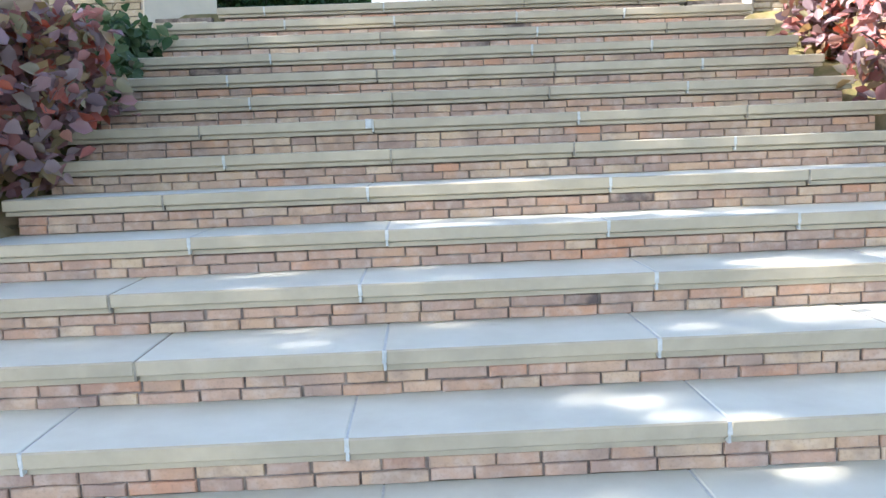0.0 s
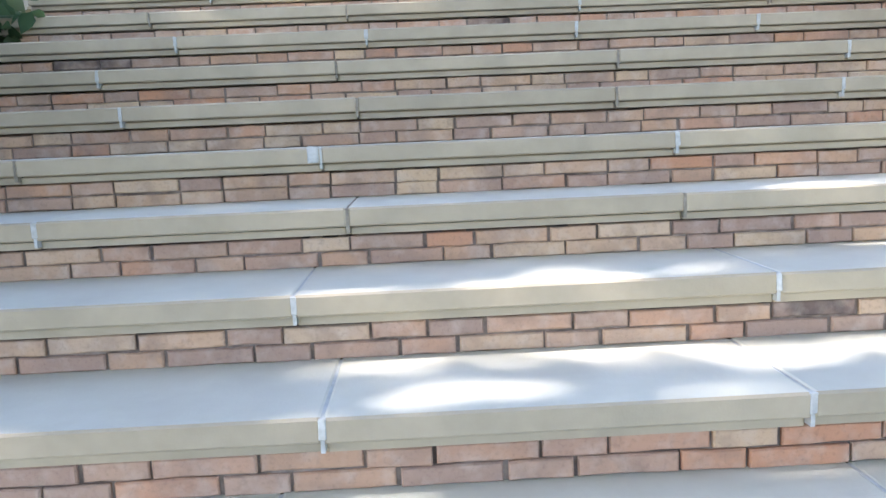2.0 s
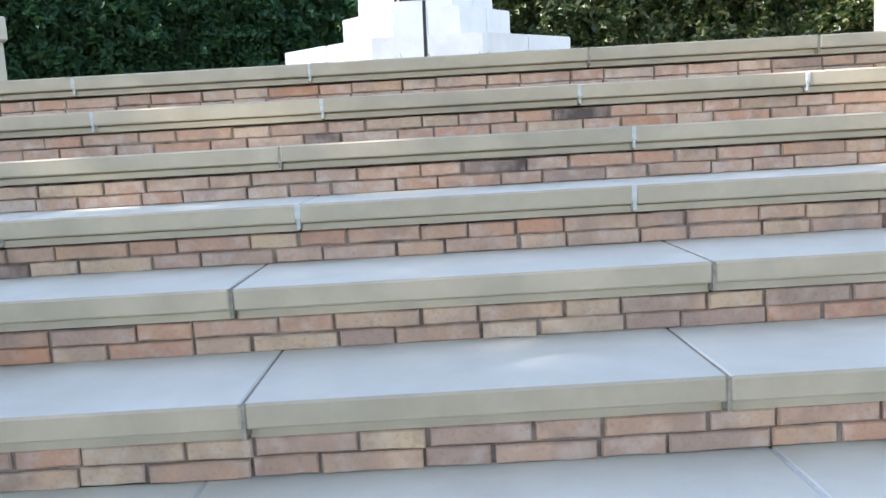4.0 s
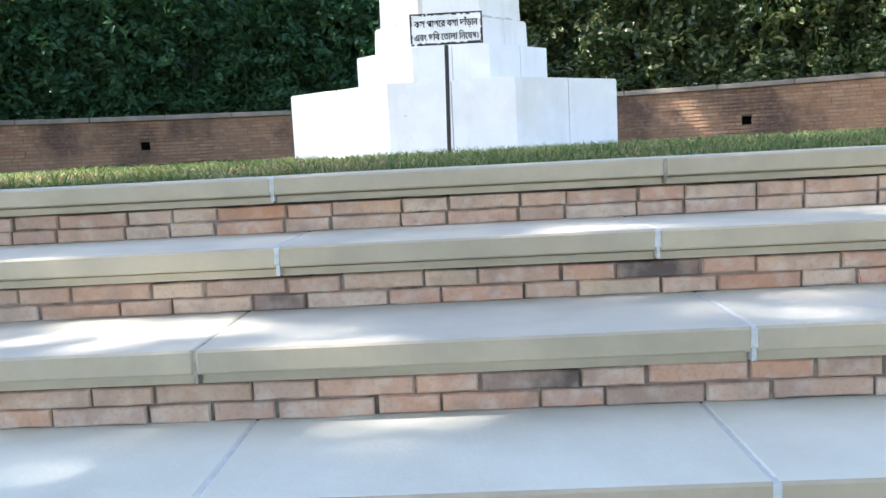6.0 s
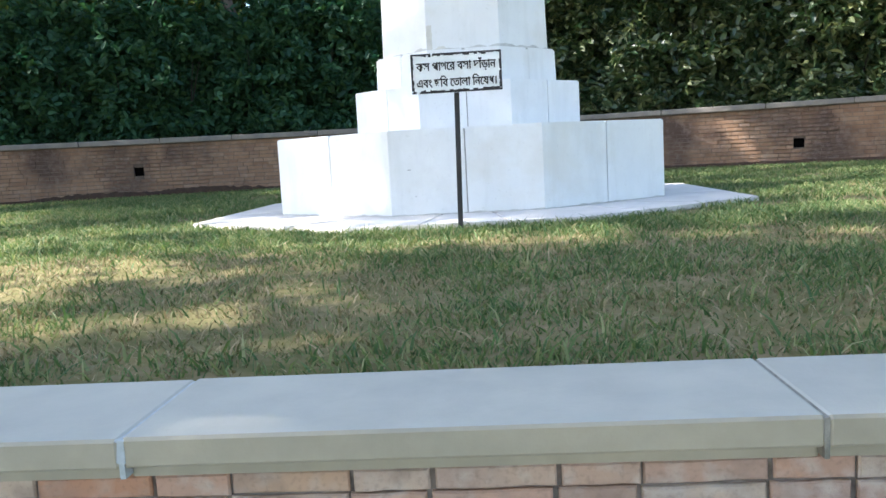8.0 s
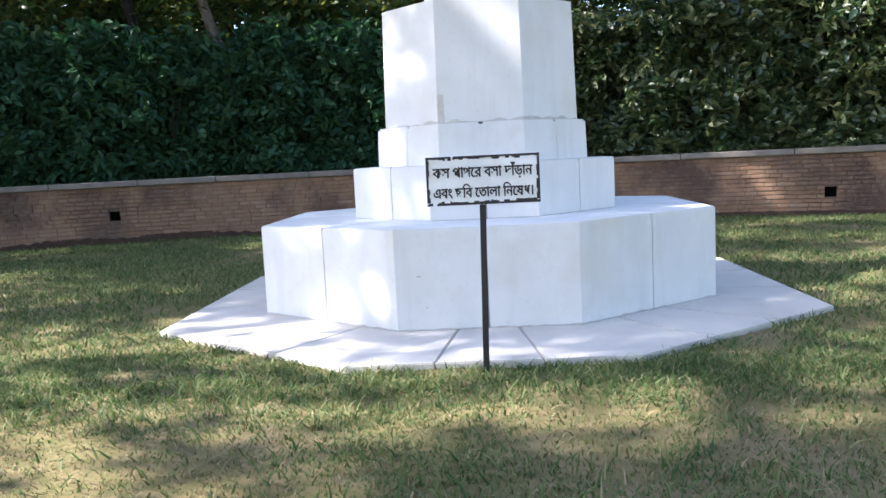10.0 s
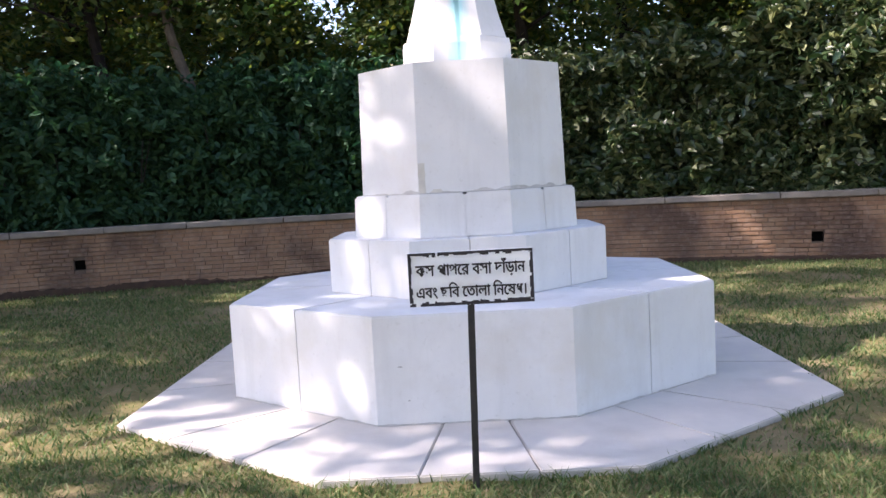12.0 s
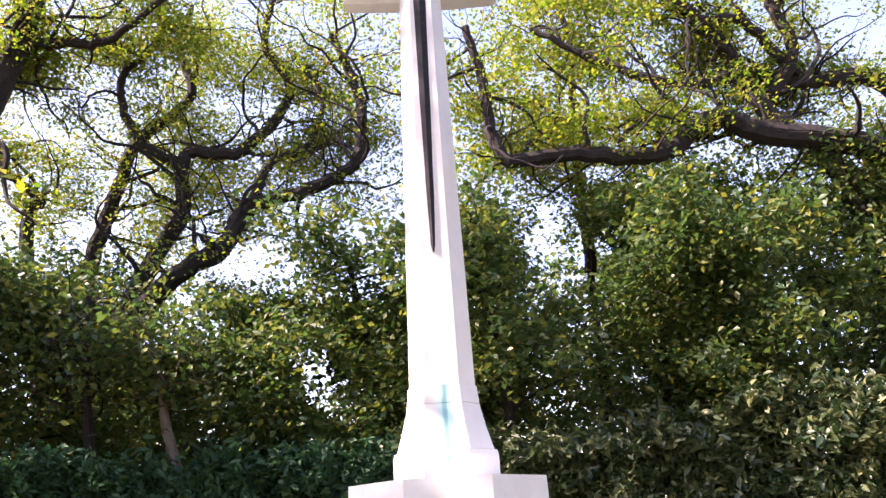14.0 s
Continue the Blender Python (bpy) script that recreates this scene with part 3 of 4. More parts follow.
def block_ring(name, cross, hw, z0, z1, front, hy, g, fracs, inner, material, gap=0.003, taper=0.0, bev=0.006):
    f = front / 2

    def corners(h, q, k):
        s = k
        return [(CX + x * s, CY + y * s, 0) for x, y in ((-f, -hy), (f, -hy), (hw, -g), (hw, g), (f, hy), (-f, hy), (-hw, g), (-hw, -g))]
    for o, i in ring_split(corners(hw, 0, 1.0), corners(hw, 0, inner), fracs):
        o, i = [p.copy() for p in o], [p.copy() for p in i]
        d0, d1 = (o[1] - o[0]).normalized() * gap, (o[-2] - o[-1]).normalized() * gap
        o[0] += d0
        i[0] += d0
        o[-1] += d1
        i[-1] += d1
        loop = o + i[::-1]
        loop2 = [Vector((CX + (p.x - CX) * (1 - taper), CY + (p.y - CY) * (1 - taper), 0)) for p in loop]
        bm = prism(bmesh.new(), [[(p.x, p.y, z0) for p in loop], [(p.x, p.y, z1) for p in loop2]])
        top = [e for e in bm.edges if all(v.co.z > z1 - 0.001 for v in e.verts)]
        bmesh.ops.bevel(bm, geom=top, offset=bev, segments=2, affect="EDGES")
        part(name, bm, material, cross)


def core(name, hw, z0, z1, front, hy, g, k, material):
    f = front / 2
    P = [(CX + x * k, CY + y * k) for x, y in ((-f, -hy), (f, -hy), (hw, -g), (hw, g), (f, hy), (-f, hy), (-hw, g), (-hw, -g))]
    part(name, prism(bmesh.new(), [[(x, y, z) for x, y in P] for z in (z0, z1)]), material, cross)


block_ring("apron_slab", cross, 2.09, 2.475, 2.543, 1.468, 2.228, 1.183, (0.31, 0.68), 0.55, M_APRON, 0.003)
core("apron_bed", 2.09, 2.35, 2.528, 1.468, 2.228, 1.183, 0.996, M_EDGE)
block_ring("base_stone", cross, 1.522, 2.549, 3.145, 1.078, 1.463, 0.70, (0.5,), 0.45, M_WHITE, 0.0045, bev=0.008)
core("base_core", 1.522, 2.5, 3.135, 1.078, 1.463, 0.70, 0.992, M_WJOINT)
block_ring("second_tier_stone", cross, 0.92, 3.148, 3.50, 0.70, 0.92, 0.37, (0.52,), 0.4, M_WHITE, 0.0035, bev=0.007)
core("second_tier_core", 0.92, 3.14, 3.49, 0.70, 0.92, 0.37, 0.99, M_WJOINT)
block_ring("plinth_stone", cross, 0.745, 3.503, 3.772, 0.57, 0.745, 0.30, (0.5,), 0.4, M_WHITE, 0.0018, taper=0.012, bev=0.012)
core("plinth_core", 0.745, 3.49, 3.76, 0.57, 0.745, 0.30, 0.985, M_WHITE)


def stack(name, levels, label="", fr=0.84, bevel=0.004, material=None):
    bm = prism(bmesh.new(), [octagon(hw, z, CX, CY, hw * fr) for z, hw in levels])
    if bevel:
        bmesh.ops.bevel(bm, geom=[e for e in bm.edges if e.calc_face_angle(0) > 0.5], offset=bevel, segments=2, affect="EDGES")
    return part(name, bm, material or M_WHITE, cross, label)


stack("pedestal", [(3.775, 0.682), (4.587, 0.664)])
stack("shaft_foot", [(4.59, 0.366), (4.745, 0.366), (4.785, 0.358)], "white stone with a pale copper stain", material=M_FOOT)
stack("shaft_flare", [(4.787, 0.338), (4.85, 0.320), (4.95, 0.292), (5.08, 0.263), (5.11, 0.258)], fr=0.98, bevel=0, label="white stone with a blue-green copper run-off", material=M_FOOT)
stack("shaft_collar", [(5.113, 0.258), (5.24, 0.245)], fr=0.98, bevel=0.003, label="white stone with a blue-green copper run-off", material=M_FOOT)
stack("shaft", [(5.243, 0.236), (7.0, 0.205), (10.2, 0.145)], fr=1.0, bevel=0.003)
bm = bmesh.new()
arm = lambda x, r: [(CX + x, CY + a * r, 8.74 + b * r) for a, b in ((-1, -0.45), (-0.45, -1), (0.45, -1), (1, -0.45), (1, 0.45), (0.45, 1), (-0.45, 1), (-1, 0.45))]
prism(bm, [arm(-0.66, 0.13), arm(-0.60, 0.145), arm(0.0, 0.165), arm(0.60, 0.145), arm(0.66, 0.13)])
part("crossarm", bm, M_WHITE, cross)


def shaft_front(z):
    return CY - float(np.interp(z, (5.24, 7.0, 10.2), (0.236, 0.205, 0.145)))


bm = bmesh.new()
rings = []
for z, w in ((6.24, 0.008), (6.31, 0.021), (6.8, 0.036), (7.6, 0.050), (9.0, 0.066)):
    yf = shaft_front(z) + 0.002
    rings.append([(CX - 0.008 - w, yf, z), (CX - 0.008, yf - 0.014, z), (CX - 0.008 + w, yf, z)])
prism(bm, rings)
sword = part("sword", bm, M_BRONZE, cross, "dark bronze sword fixed blade down on the shaft")
# drips and chips on the white stone
for nm, x, y, z0, z1, w0, w1, label in (("drip_mark", CX - 0.262, CY - 0.683, 3.776, 3.965, 0.026, 0.019, "tan rain-drip mark"), ("drip_mark", CX - 0.17, CY - 0.683, 3.776, 3.80, 0.05, 0.02, "grey drip mark"),
                                        ("chip", CX - 0.40, CY - 1.464, 2.862, 2.869, 0.016, 0.008, "small dark chip"), ("chip", CX - 0.36, CY - 1.464, 2.676, 2.681, 0.008, 0.005, "small dark chip")):
    rs = random.Random(int(z1 * 1000))
    bm = bmesh.new()
    cols = []
    for i in range(9):
        f = i / 8
        w = w0 + (w1 - w0) * f + rs.uniform(-0.2, 0.2) * w1
        cols.append([(x - w, y - 0.0015, z0 + (z1 - z0) * f), (x + w, y - 0.0015, z0 + (z1 - z0) * f), (x + w, y + 0.004, z0 + (z1 - z0) * f), (x - w, y + 0.004, z0 + (z1 - z0) * f)])
    part(nm, prism(bm, cols), M_DRIP if nm == "drip_mark" else M_CHIP, cross, label)

# uneven grey pointing along the foot of the base and of the pedestal
for nm, hw, hy, f, g, z, amp, seed in (("base_seam", 1.522, 1.463, 0.539, 0.70, 2.543, 0.011, 1), ("pedestal_seam", 0.683, 0.683, 0.2865, 0.2865, 3.773, 0.022, 2)):
    rs = random.Random(seed)
    P = [Vector((CX + x, CY + y, 0)) for x, y in ((-hw, -g), (-f, -hy), (f, -hy), (hw, -g))]
    bm = bmesh.new()
    for a, b in zip(P, P[1:]):
        n = int((b - a).length / 0.03)
        out = Vector((b.y - a.y, a.x - b.x, 0)).normalized() * 0.002
        tops = [max(0.003, amp * (0.35 + 1.1 * noise.noise((i * 0.35, seed * 3 + a.x, 0)) + 0.3 * rs.random())) for i in range(n + 1)]
        for i in range(n):
            p, q = a.lerp(b, i / n) + out, a.lerp(b, (i + 1) / n) + out
            bm.faces.new([bm.verts.new((v.x, v.y, zz)) for v, zz in ((p, z + 0.001), (q, z + 0.001), (q, z + 0.002 + tops[i + 1]), (p, z + 0.002 + tops[i]))])
    part(nm, bm, mat(nm, (0.45, 0.44, 0.41), (0.58, 0.57, 0.54), scale=20), cross, "uneven grey pointing")

# ---- the notice on its post ----
BX0, BX1, BZ0, BZ1, BY = 0.771, 1.302, 3.321, 3.552, 10.95
notice = thing("notice_board", 1.02, 10.98, 2.5, "white board with black Bengali lettering on a thin black post", "sign")
bm = prism(bmesh.new(), [[(x + a, BY + 0.030 + b, z) for a, b in ((-0.015, -0.015), (0.015, -0.015), (0.015, 0.015), (-0.015, 0.015))] for x, z in ((1.012, 2.38), (1.034, 3.47))])
bmesh.ops.bevel(bm, geom=bm.edges[:], offset=0.003, segments=1, affect="EDGES")
part("post", bm, M_POST, notice, "thin black iron post")
bm = box(bmesh.new(), BX0, BX1, BY, BY + 0.014, BZ0, BZ1, bevel=0.002)
board = part("board", bm, M_BOARD, notice, "white painted board with worn black border")
rs = random.Random(8)
for side in range(4):
    bm = bmesh.new()
    p, end = (BX0, BX1) if side < 2 else (BZ0 + 0.016, BZ1 - 0.017)
    while p < end:
        q = min(p + rs.uniform(0.006, 0.03), end)
        w = rs.uniform(0.010, 0.022)
        if rs.random() < 0.97:
            if side < 2:
                z0, z1 = (BZ1 - w, BZ1 - 0.001) if side == 0 else (BZ0 + 0.001, BZ0 + w)
                box(bm, p, q, BY - 0.0015, BY - 0.0003, z0, z1)
            else:
                x0, x1 = (BX0, BX0 + w * 0.8) if side == 2 else (BX1 - w * 0.8, BX1)
                box(bm, x0, x1, BY - 0.0015, BY - 0.0003, p, q)
        p = q
    tagged(part("border", bm, M_INK, board, "flaking black painted border"), kind="stuff")
for body, z, width in (("\u0995\u09b8 \u09aa\u09be\u09a5\u09c7\u09b0 \u09ac\u09b8\u09be \u09a6\u09be\u0981\u09a1\u09bc\u09be\u09a8", 3.452, 0.465), ("\u098f\u09ac\u0982 \u099b\u09bf\u09ac \u09c7\u09a4\u09be\u09b2\u09be \u09bf\u09a8\u09c7\u09b7\u09a7\u0964", 3.358, 0.465)):
    cu = bpy.data.curves.new("lettering", "FONT")
    cu.body = body
    tmp = new("lettering", cu)
    me = bpy.data.meshes.new_from_object(tmp.evaluated_get(bpy.context.evaluated_depsgraph_get()))
    bpy.data.objects.remove(tmp)
    co = np.empty(len(me.vertices) * 3, np.float32)
    me.vertices.foreach_get("co", co)
    co = co.reshape(-1, 3)
    k = width / (co[:, 0].max() - co[:, 0].min())
    xyz = np.stack([0.803 + (co[:, 0] - co[:, 0].min()) * k, np.full(len(co), BY - 0.002), z + co[:, 1] * k * 1.35], 1)
    tris = [tuple(p.vertices) for p in me.polygons]
    allv, allf = [], []
    for q, (dx, dz) in enumerate(((-0.0016, 0), (0.0016, 0), (0, -0.0014), (0, 0.0014))):
        allf += [tuple(v + len(allv) for v in f) for f in tris]
        allv += (xyz + np.array([dx, -0.0003 * q, dz])).tolist()
    me = bpy.data.meshes.new("lettering")
    me.from_pydata(allv, [], allf)
    me.materials.append(M_INK)
    adopt(new("lettering", me), board)["label"] = "hand-painted black Bengali lettering"

# ---- grass ----
rng = np.random.default_rng(11)


def blades(name, n, x0, x1, y0, y1, h, w, material, label, dry=False):
    xy = np.column_stack([rng.uniform(x0, x1, n), rng.uniform(y0, y1, n)])
    d = np.hypot(xy[:, 0] - WCX, xy[:, 1] - WCY)
    keep = d < WR - 0.02
    ax, ay = np.abs(xy[:, 0] - CX), np.abs(xy[:, 1] - CY)
    keep &= ~((ax < 2.08) & (ay < 2.22) & (ax * 0.61 + ay * 0.792 < 2.205))
    keep &= ~((xy[:, 1] < 8.55) & ((xy[:, 0] < -0.98) | (xy[:, 0] > 3.3)))
    dens = np.array([noise.noise((x * 0.9, y * 0.9, 3)) + 0.5 * noise.noise((x * 3.1, y * 3.1, 5)) for x, y in xy])
    bias = np.where((xy[:, 1] < 10.4) & (xy[:, 1] > 8.15), 0.06, -0.3)
    bias = bias + np.where((xy[:, 0] < 0.9) & (xy[:, 1] < 10.2) & (xy[:, 1] > 8.2), 0.2, 0.0)
    p = 1 / (1 + np.exp((dens + bias) * 11))
    keep &= (rng.random(n) < (0.6 - 0.4 * p)) if dry else (rng.random(n) < 0.12 + 0.88 * p)
    xy = xy[keep]
    n = len(xy)
    z = np.array([ground_z(x, y) for x, y in xy])
    a, lean = rng.uniform(0, 6.283, n), rng.normal(0, 0.85, (n, 2))
    hh = h * rng.uniform(0.45, 1.3, n)
    u = np.column_stack([np.cos(a), np.sin(a), np.zeros(n)]) * (w * rng.uniform(0.6, 1.3, n))[:, None]
    b = np.column_stack([xy, z - 0.004])
    mid = b + np.column_stack([lean * hh[:, None] * 0.35, hh * 0.62])
    tip = b + np.column_stack([lean * hh[:, None], hh])
    v = np.stack([b - u, b + u, mid + u * 0.7, mid - u * 0.7, tip], 1).reshape(-1, 3)
    i = np.arange(n)[:, None] * 5
    f = np.concatenate([i + [0, 1, 2], i + [0, 2, 3], i + [3, 2, 4]], 1).reshape(-1, 3)
    me = bpy.data.meshes.new(name)
    me.from_pydata(v.tolist(), [], f.tolist())
    me.materials.append(material)
    return tagged(new(name, me), label, "grass", kind="stuff")


blades("grass", 110000, -1.8, 4.2, 7.95, 11.6, 0.026, 0.0032, M_GRASS, "short green lawn grass with bare patches")
blades("grass", 190000, -7.5, 9.0, 10.6, 19.2, 0.045, 0.0052, M_GRASS, "short green lawn grass below the curved wall")
blades("dry_grass", 90000, -1.8, 4.2, 7.97, 11.8, 0.017, 0.0026, M_DRY, "dry straw-coloured grass and litter on the lawn", dry=True)


blades("grass_tufts", 9000, -1.8, 4.2, 7.96, 11.0, 0.060, 0.0045, M_GRASS, "scattered taller green tufts in the worn lawn")
blades("dry_litter", 9000, -1.8, 4.2, 7.97, 11.0, 0.035, 0.0050, M_DRY, "scattered dry leaf litter on bare soil", dry=True)


# ---- hedges on the wall ----
def hedge(name, s0, s1, top0, top1, n, size, material, label, bumpy=0.22):
    h = thing(name, *arc((s0 + s1) / 2, WR + 0.9, 3.4), label, "hedge")
    s = rng.uniform(s0, s1, n)
    t = rng.random(n)
    top = np.interp(s, (s0, s1), (top0, top1)) + np.array([0.34 * noise.noise((q * 0.8, 2, 0)) + 0.26 * noise.noise((q * 2.6, 7, 0)) for q in s])
    z = 3.38 + (top - 3.38) * t * rng.uniform(0.9, 1.04, n)
    z = np.where(rng.random(n) < 0.12, rng.uniform(3.38, 3.75, n), z)
    z = np.where(rng.random(n) < 0.18, top + rng.normal(-0.03, 0.17, n), z)
    wob = np.array([noise.noise((a * 1.6, b * 1.6, 4)) + 0.5 * noise.noise((a * 4, b * 4, 9)) for a, b in zip(s, z)])
    d = 0.36 + bumpy * wob + np.where(rng.random(n) < 0.6, np.abs(rng.normal(0, 0.2, n)), rng.uniform(0.3, 1.3, n)) + 0.25 * ((z - 3.38) / (top - 3.38)) ** 2
    a = s / WR
    pts = np.column_stack([WCX + (WR + d) * np.sin(a), WCY + (WR + d) * np.cos(a), z])
    tagged(leaf_part("leaves", pts, size, material, h, rng, up=0.25, long=2.2, fine=True), kind="stuff")
    bm = bmesh.new()
    for q in np.arange(s0 + 0.2, s1, 0.55):
        foot = Vector(arc(q, WR + 0.75, 3.3))
        for r in range(3):
            tip = foot + Vector((rng.uniform(-0.4, 0.4), rng.uniform(-0.35, 0.25), rng.uniform(1.0, 1.6)))
            mid = foot.lerp(tip, 0.5) + Vector((rng.uniform(-0.1, 0.1), 0, 0))
            tube(bm, [foot, mid, tip], [0.018, 0.012, 0.005], 5)
    part("stem", bm, M_BARK, h)
    return h


hedge("hedge", -10.5, 1.6, 5.5, 5.35, 56000, 0.075, M_HEDGE_L, "dense dark green clipped hedge behind the brick wall", 0.34)
hedge("hedge", 1.3, 10.8, 5.25, 6.3, 52000, 0.078, M_HEDGE_R, "sunlit hedge with pale variegated leaves behind the brick wall", 0.42)


# ---- undergrowth behind the hedges ----
under = thing("undergrowth", *arc(0, WR + 2.2, 3.38), "dark tangled undergrowth between the hedge and the trees", "bushes")
n = 46000
s, d = rng.uniform(-12, 12, n), rng.uniform(1.5, 3.4, n)
z = 3.35 + rng.random(n) ** 1.3 * np.array([2.1 + 0.8 * noise.noise((q * 0.7, 5, 0)) for q in s])
pts = np.column_stack([WCX + (WR + d) * np.sin(s / WR), WCY + (WR + d) * np.cos(s / WR), z])
tagged(leaf_part("leaves", pts, 0.13, M_HEDGE_L, under, rng, up=0.2), kind="stuff")


# ---- trees ----
def limb_chain(start, direction, length, n, wander, rr, droop=0.0):
    p, d = Vector(start), Vector(direction).normalized()
    out = [p.copy()]
    for i in range(n):
        d = (d + Vector((rr.uniform(-1, 1), rr.uniform(-1, 1), rr.uniform(-0.8, 0.8) - droop)) * wander).normalized()
        p = p + d * length / n
        out.append(p.copy())
    return out


def thicket_tree(x, y, height, spread, n, size, seed, label, material=None, bark=None, lean=0.0, low=0.3, gaps=0.55):
    """An upright small tree: trunk, limbs, twigs, and leaves in clumps along the twigs."""
    rr = random.Random(seed)
    z0 = ground_z(x, y) if y < 24 else 3.3
    t = thing("tree", x, y, z0, label, "tree", "trees behind the hedge")
    bm = bmesh.new()
    trunk = limb_chain((x, y, z0 - 0.1), (lean, 0, 1), height * 0.8, 7, 0.10, rr)
    tube(bm, trunk, [0.13 * (1 - i / 9) + 0.02 for i in range(8)], 7)
    part("trunk", bm, bark or M_BARK, t)
    centres = []
    for i in range(16):
        bm = bmesh.new()
        f = low + (1 - low) * i / 16
        k = f * 7
        base = trunk[int(k)].lerp(trunk[min(int(k) + 1, 7)], k - int(k))
        a = rr.uniform(0, 6.28)
        L = spread * rr.uniform(0.6, 1.1) * (1.15 - 0.5 * f)
        ch = limb_chain(base, (math.cos(a), math.sin(a), rr.uniform(0.1, 0.8)), L, 5, 0.3, rr)
        tube(bm, ch, [0.035, 0.028, 0.022, 0.016, 0.011, 0.006], 5)
        for q in range(1, 6):
            for _ in range(3):
                tw = ch[q] + Vector((rr.uniform(-1, 1), rr.uniform(-1, 1), rr.uniform(-0.7, 0.9))) * 0.55
                centres.append(tw)
                if rr.random() < 0.35:
                    tube(bm, [ch[q], ch[q].lerp(tw, 0.5) + Vector((0, 0, 0.05)), tw], [0.009, 0.007, 0.004], 4)
        part("limb", bm, bark or M_BARK, t)
    centres = [c for c in centres if rr.random() < gaps + 0.3]
    pts = clumps(rng, [tuple(c) for c in centres], max(1, n // len(centres)), 0.24)
    tagged(leaf_part("crown", pts, size, material or M_LEAF, t, rng), kind="stuff")
    return t


def crown_tree(trunk, limbs, label, n, size, radius=0.5, skip=2, base_r=0.32, seed=1, extra=(), gate=0.02, group="great spreading trees", back=0.0):
    """A great spreading tree: trunk, named crooked limbs, and feathery leaf clumps round the outer limbs."""
    rr = random.Random(seed)
    t = thing("tree", *trunk[0], label, "tree", group)
    line = smooth_line(trunk)
    part("trunk", tube(bmesh.new(), line, [base_r * (1 - 0.5 * i / len(line)) for i in range(len(line))], 10), M_BARK, t)
    centres = list(extra)
    for pts, r0, r1 in limbs:
        line = smooth_line(pts, 7)
        line = [p + Vector((rr.uniform(-1, 1), rr.uniform(-1, 1), rr.uniform(-1, 1))) * 0.035 for p in line]
        m = len(line)
        bm = tube(bmesh.new(), line, [1.4 * (r0 + (r1 - r0) * i / (m - 1)) for i in range(m)], 8)
        for i in range(skip * 3, m):
            for b in range(3 if i % 2 else 2):
                d = Vector((rr.uniform(-1, 1), rr.uniform(-1, 1), rr.uniform(-0.3, 1)))
                ch = limb_chain(line[i], d, rr.uniform(0.9, 2.6), 8, 0.5, rr)
                rs0 = max(0.010, (r0 + (r1 - r0) * i / m) * 0.26)
                if b == 0 and i % 3 == 0:
                    ch = limb_chain(line[i], d, rr.uniform(2.0, 3.4), 10, 0.62, rr)
                    fine = smooth_line(ch, 3)
                    tube(bm, fine, [(rs0 * 1.5 + 0.012) * (1 - q / (len(fine) * 1.15)) for q in range(len(fine))], 6)
                elif b == 0:
                    tube(bm, ch, [rs0 * (1 - q / 9.5) for q in range(9)], 5)
                elif b == 1:
                    tube(bm, ch, [0.008 * (1 - q / 12) for q in range(9)], 4)
                centres += ch[2:]
        part("limb", bm, M_BARK, t)
    cs = []
    for c in centres:
        for _ in range(1):
            cs.append(tuple(Vector(c) + Vector((rr.gauss(0, 1), rr.gauss(0, 1), rr.gauss(0.2, 0.6))) * radius + Vector((0, back, 0))))
    cs = [c for c in cs if noise.noise((c[0] * 0.8, c[1] * 0.8, c[2] * 0.8)) > gate]
    pts = clumps(rng, cs, max(1, n // max(1, len(cs))), 0.26, 0.35)
    tagged(leaf_part("crown", pts, size, M_LEAF_HI, t, rng, up=0.8), kind="stuff")
    return t


spots = [(-9.7, 21.5, 7.3, 2.5), (-7.5, 20.7, 6.3, 2.2), (-5.6, 22.4, 6.6, 2.2), (-1.7, 21.7, 6.1, 2.1), (0.3, 22.6, 7.2, 2.2), (2.4, 21.3, 7.0, 2.4), (4.7, 22.3, 7.7, 2.5), (6.7, 21.1, 7.2, 2.5), (9.2, 22.2, 8.1, 2.7), (11.6, 20.8, 7.7, 2.7),
         (-3.8, 24.7, 5.2, 2.1), (1.7, 24.9, 8.6, 2.5), (5.8, 25.1, 9.3, 2.7), (-7.2, 25.3, 7.9, 2.6), (9.6, 25.6, 9.6, 2.8)]
for i, (x, y, h, s) in enumerate(spots):
    thicket_tree(x, y, h * 1.1, s * 1.05, 13500, 0.085, 40 + i, "dense dark green tree standing behind the hedge")
thicket_tree(-2.55, 20.6, 5.4, 1.5, 3000, 0.08, 90, "slender pale-barked leaning tree behind the hedge", bark=M_PALEBARK, lean=-0.22, low=0.8)
thicket_tree(-4.6, 20.75, 6.4, 1.7, 1400, 0.08, 93, "dark-trunked leafy tree close behind the hedge", low=0.6)
for i, (x, y, h, s) in enumerate([(-13, 29, 9, 3.6), (-8.5, 30, 7, 3.3), (-4, 31, 5, 3.2), (1, 30, 8, 3.3), (5.5, 30, 10, 3.6), (10, 31, 10.5, 3.6), (15, 29, 11, 3.7)]):
    thicket_tree(x, y, h, s, 9000, 0.13, 120 + i, "tall leafy tree in the woods beyond the hedge")

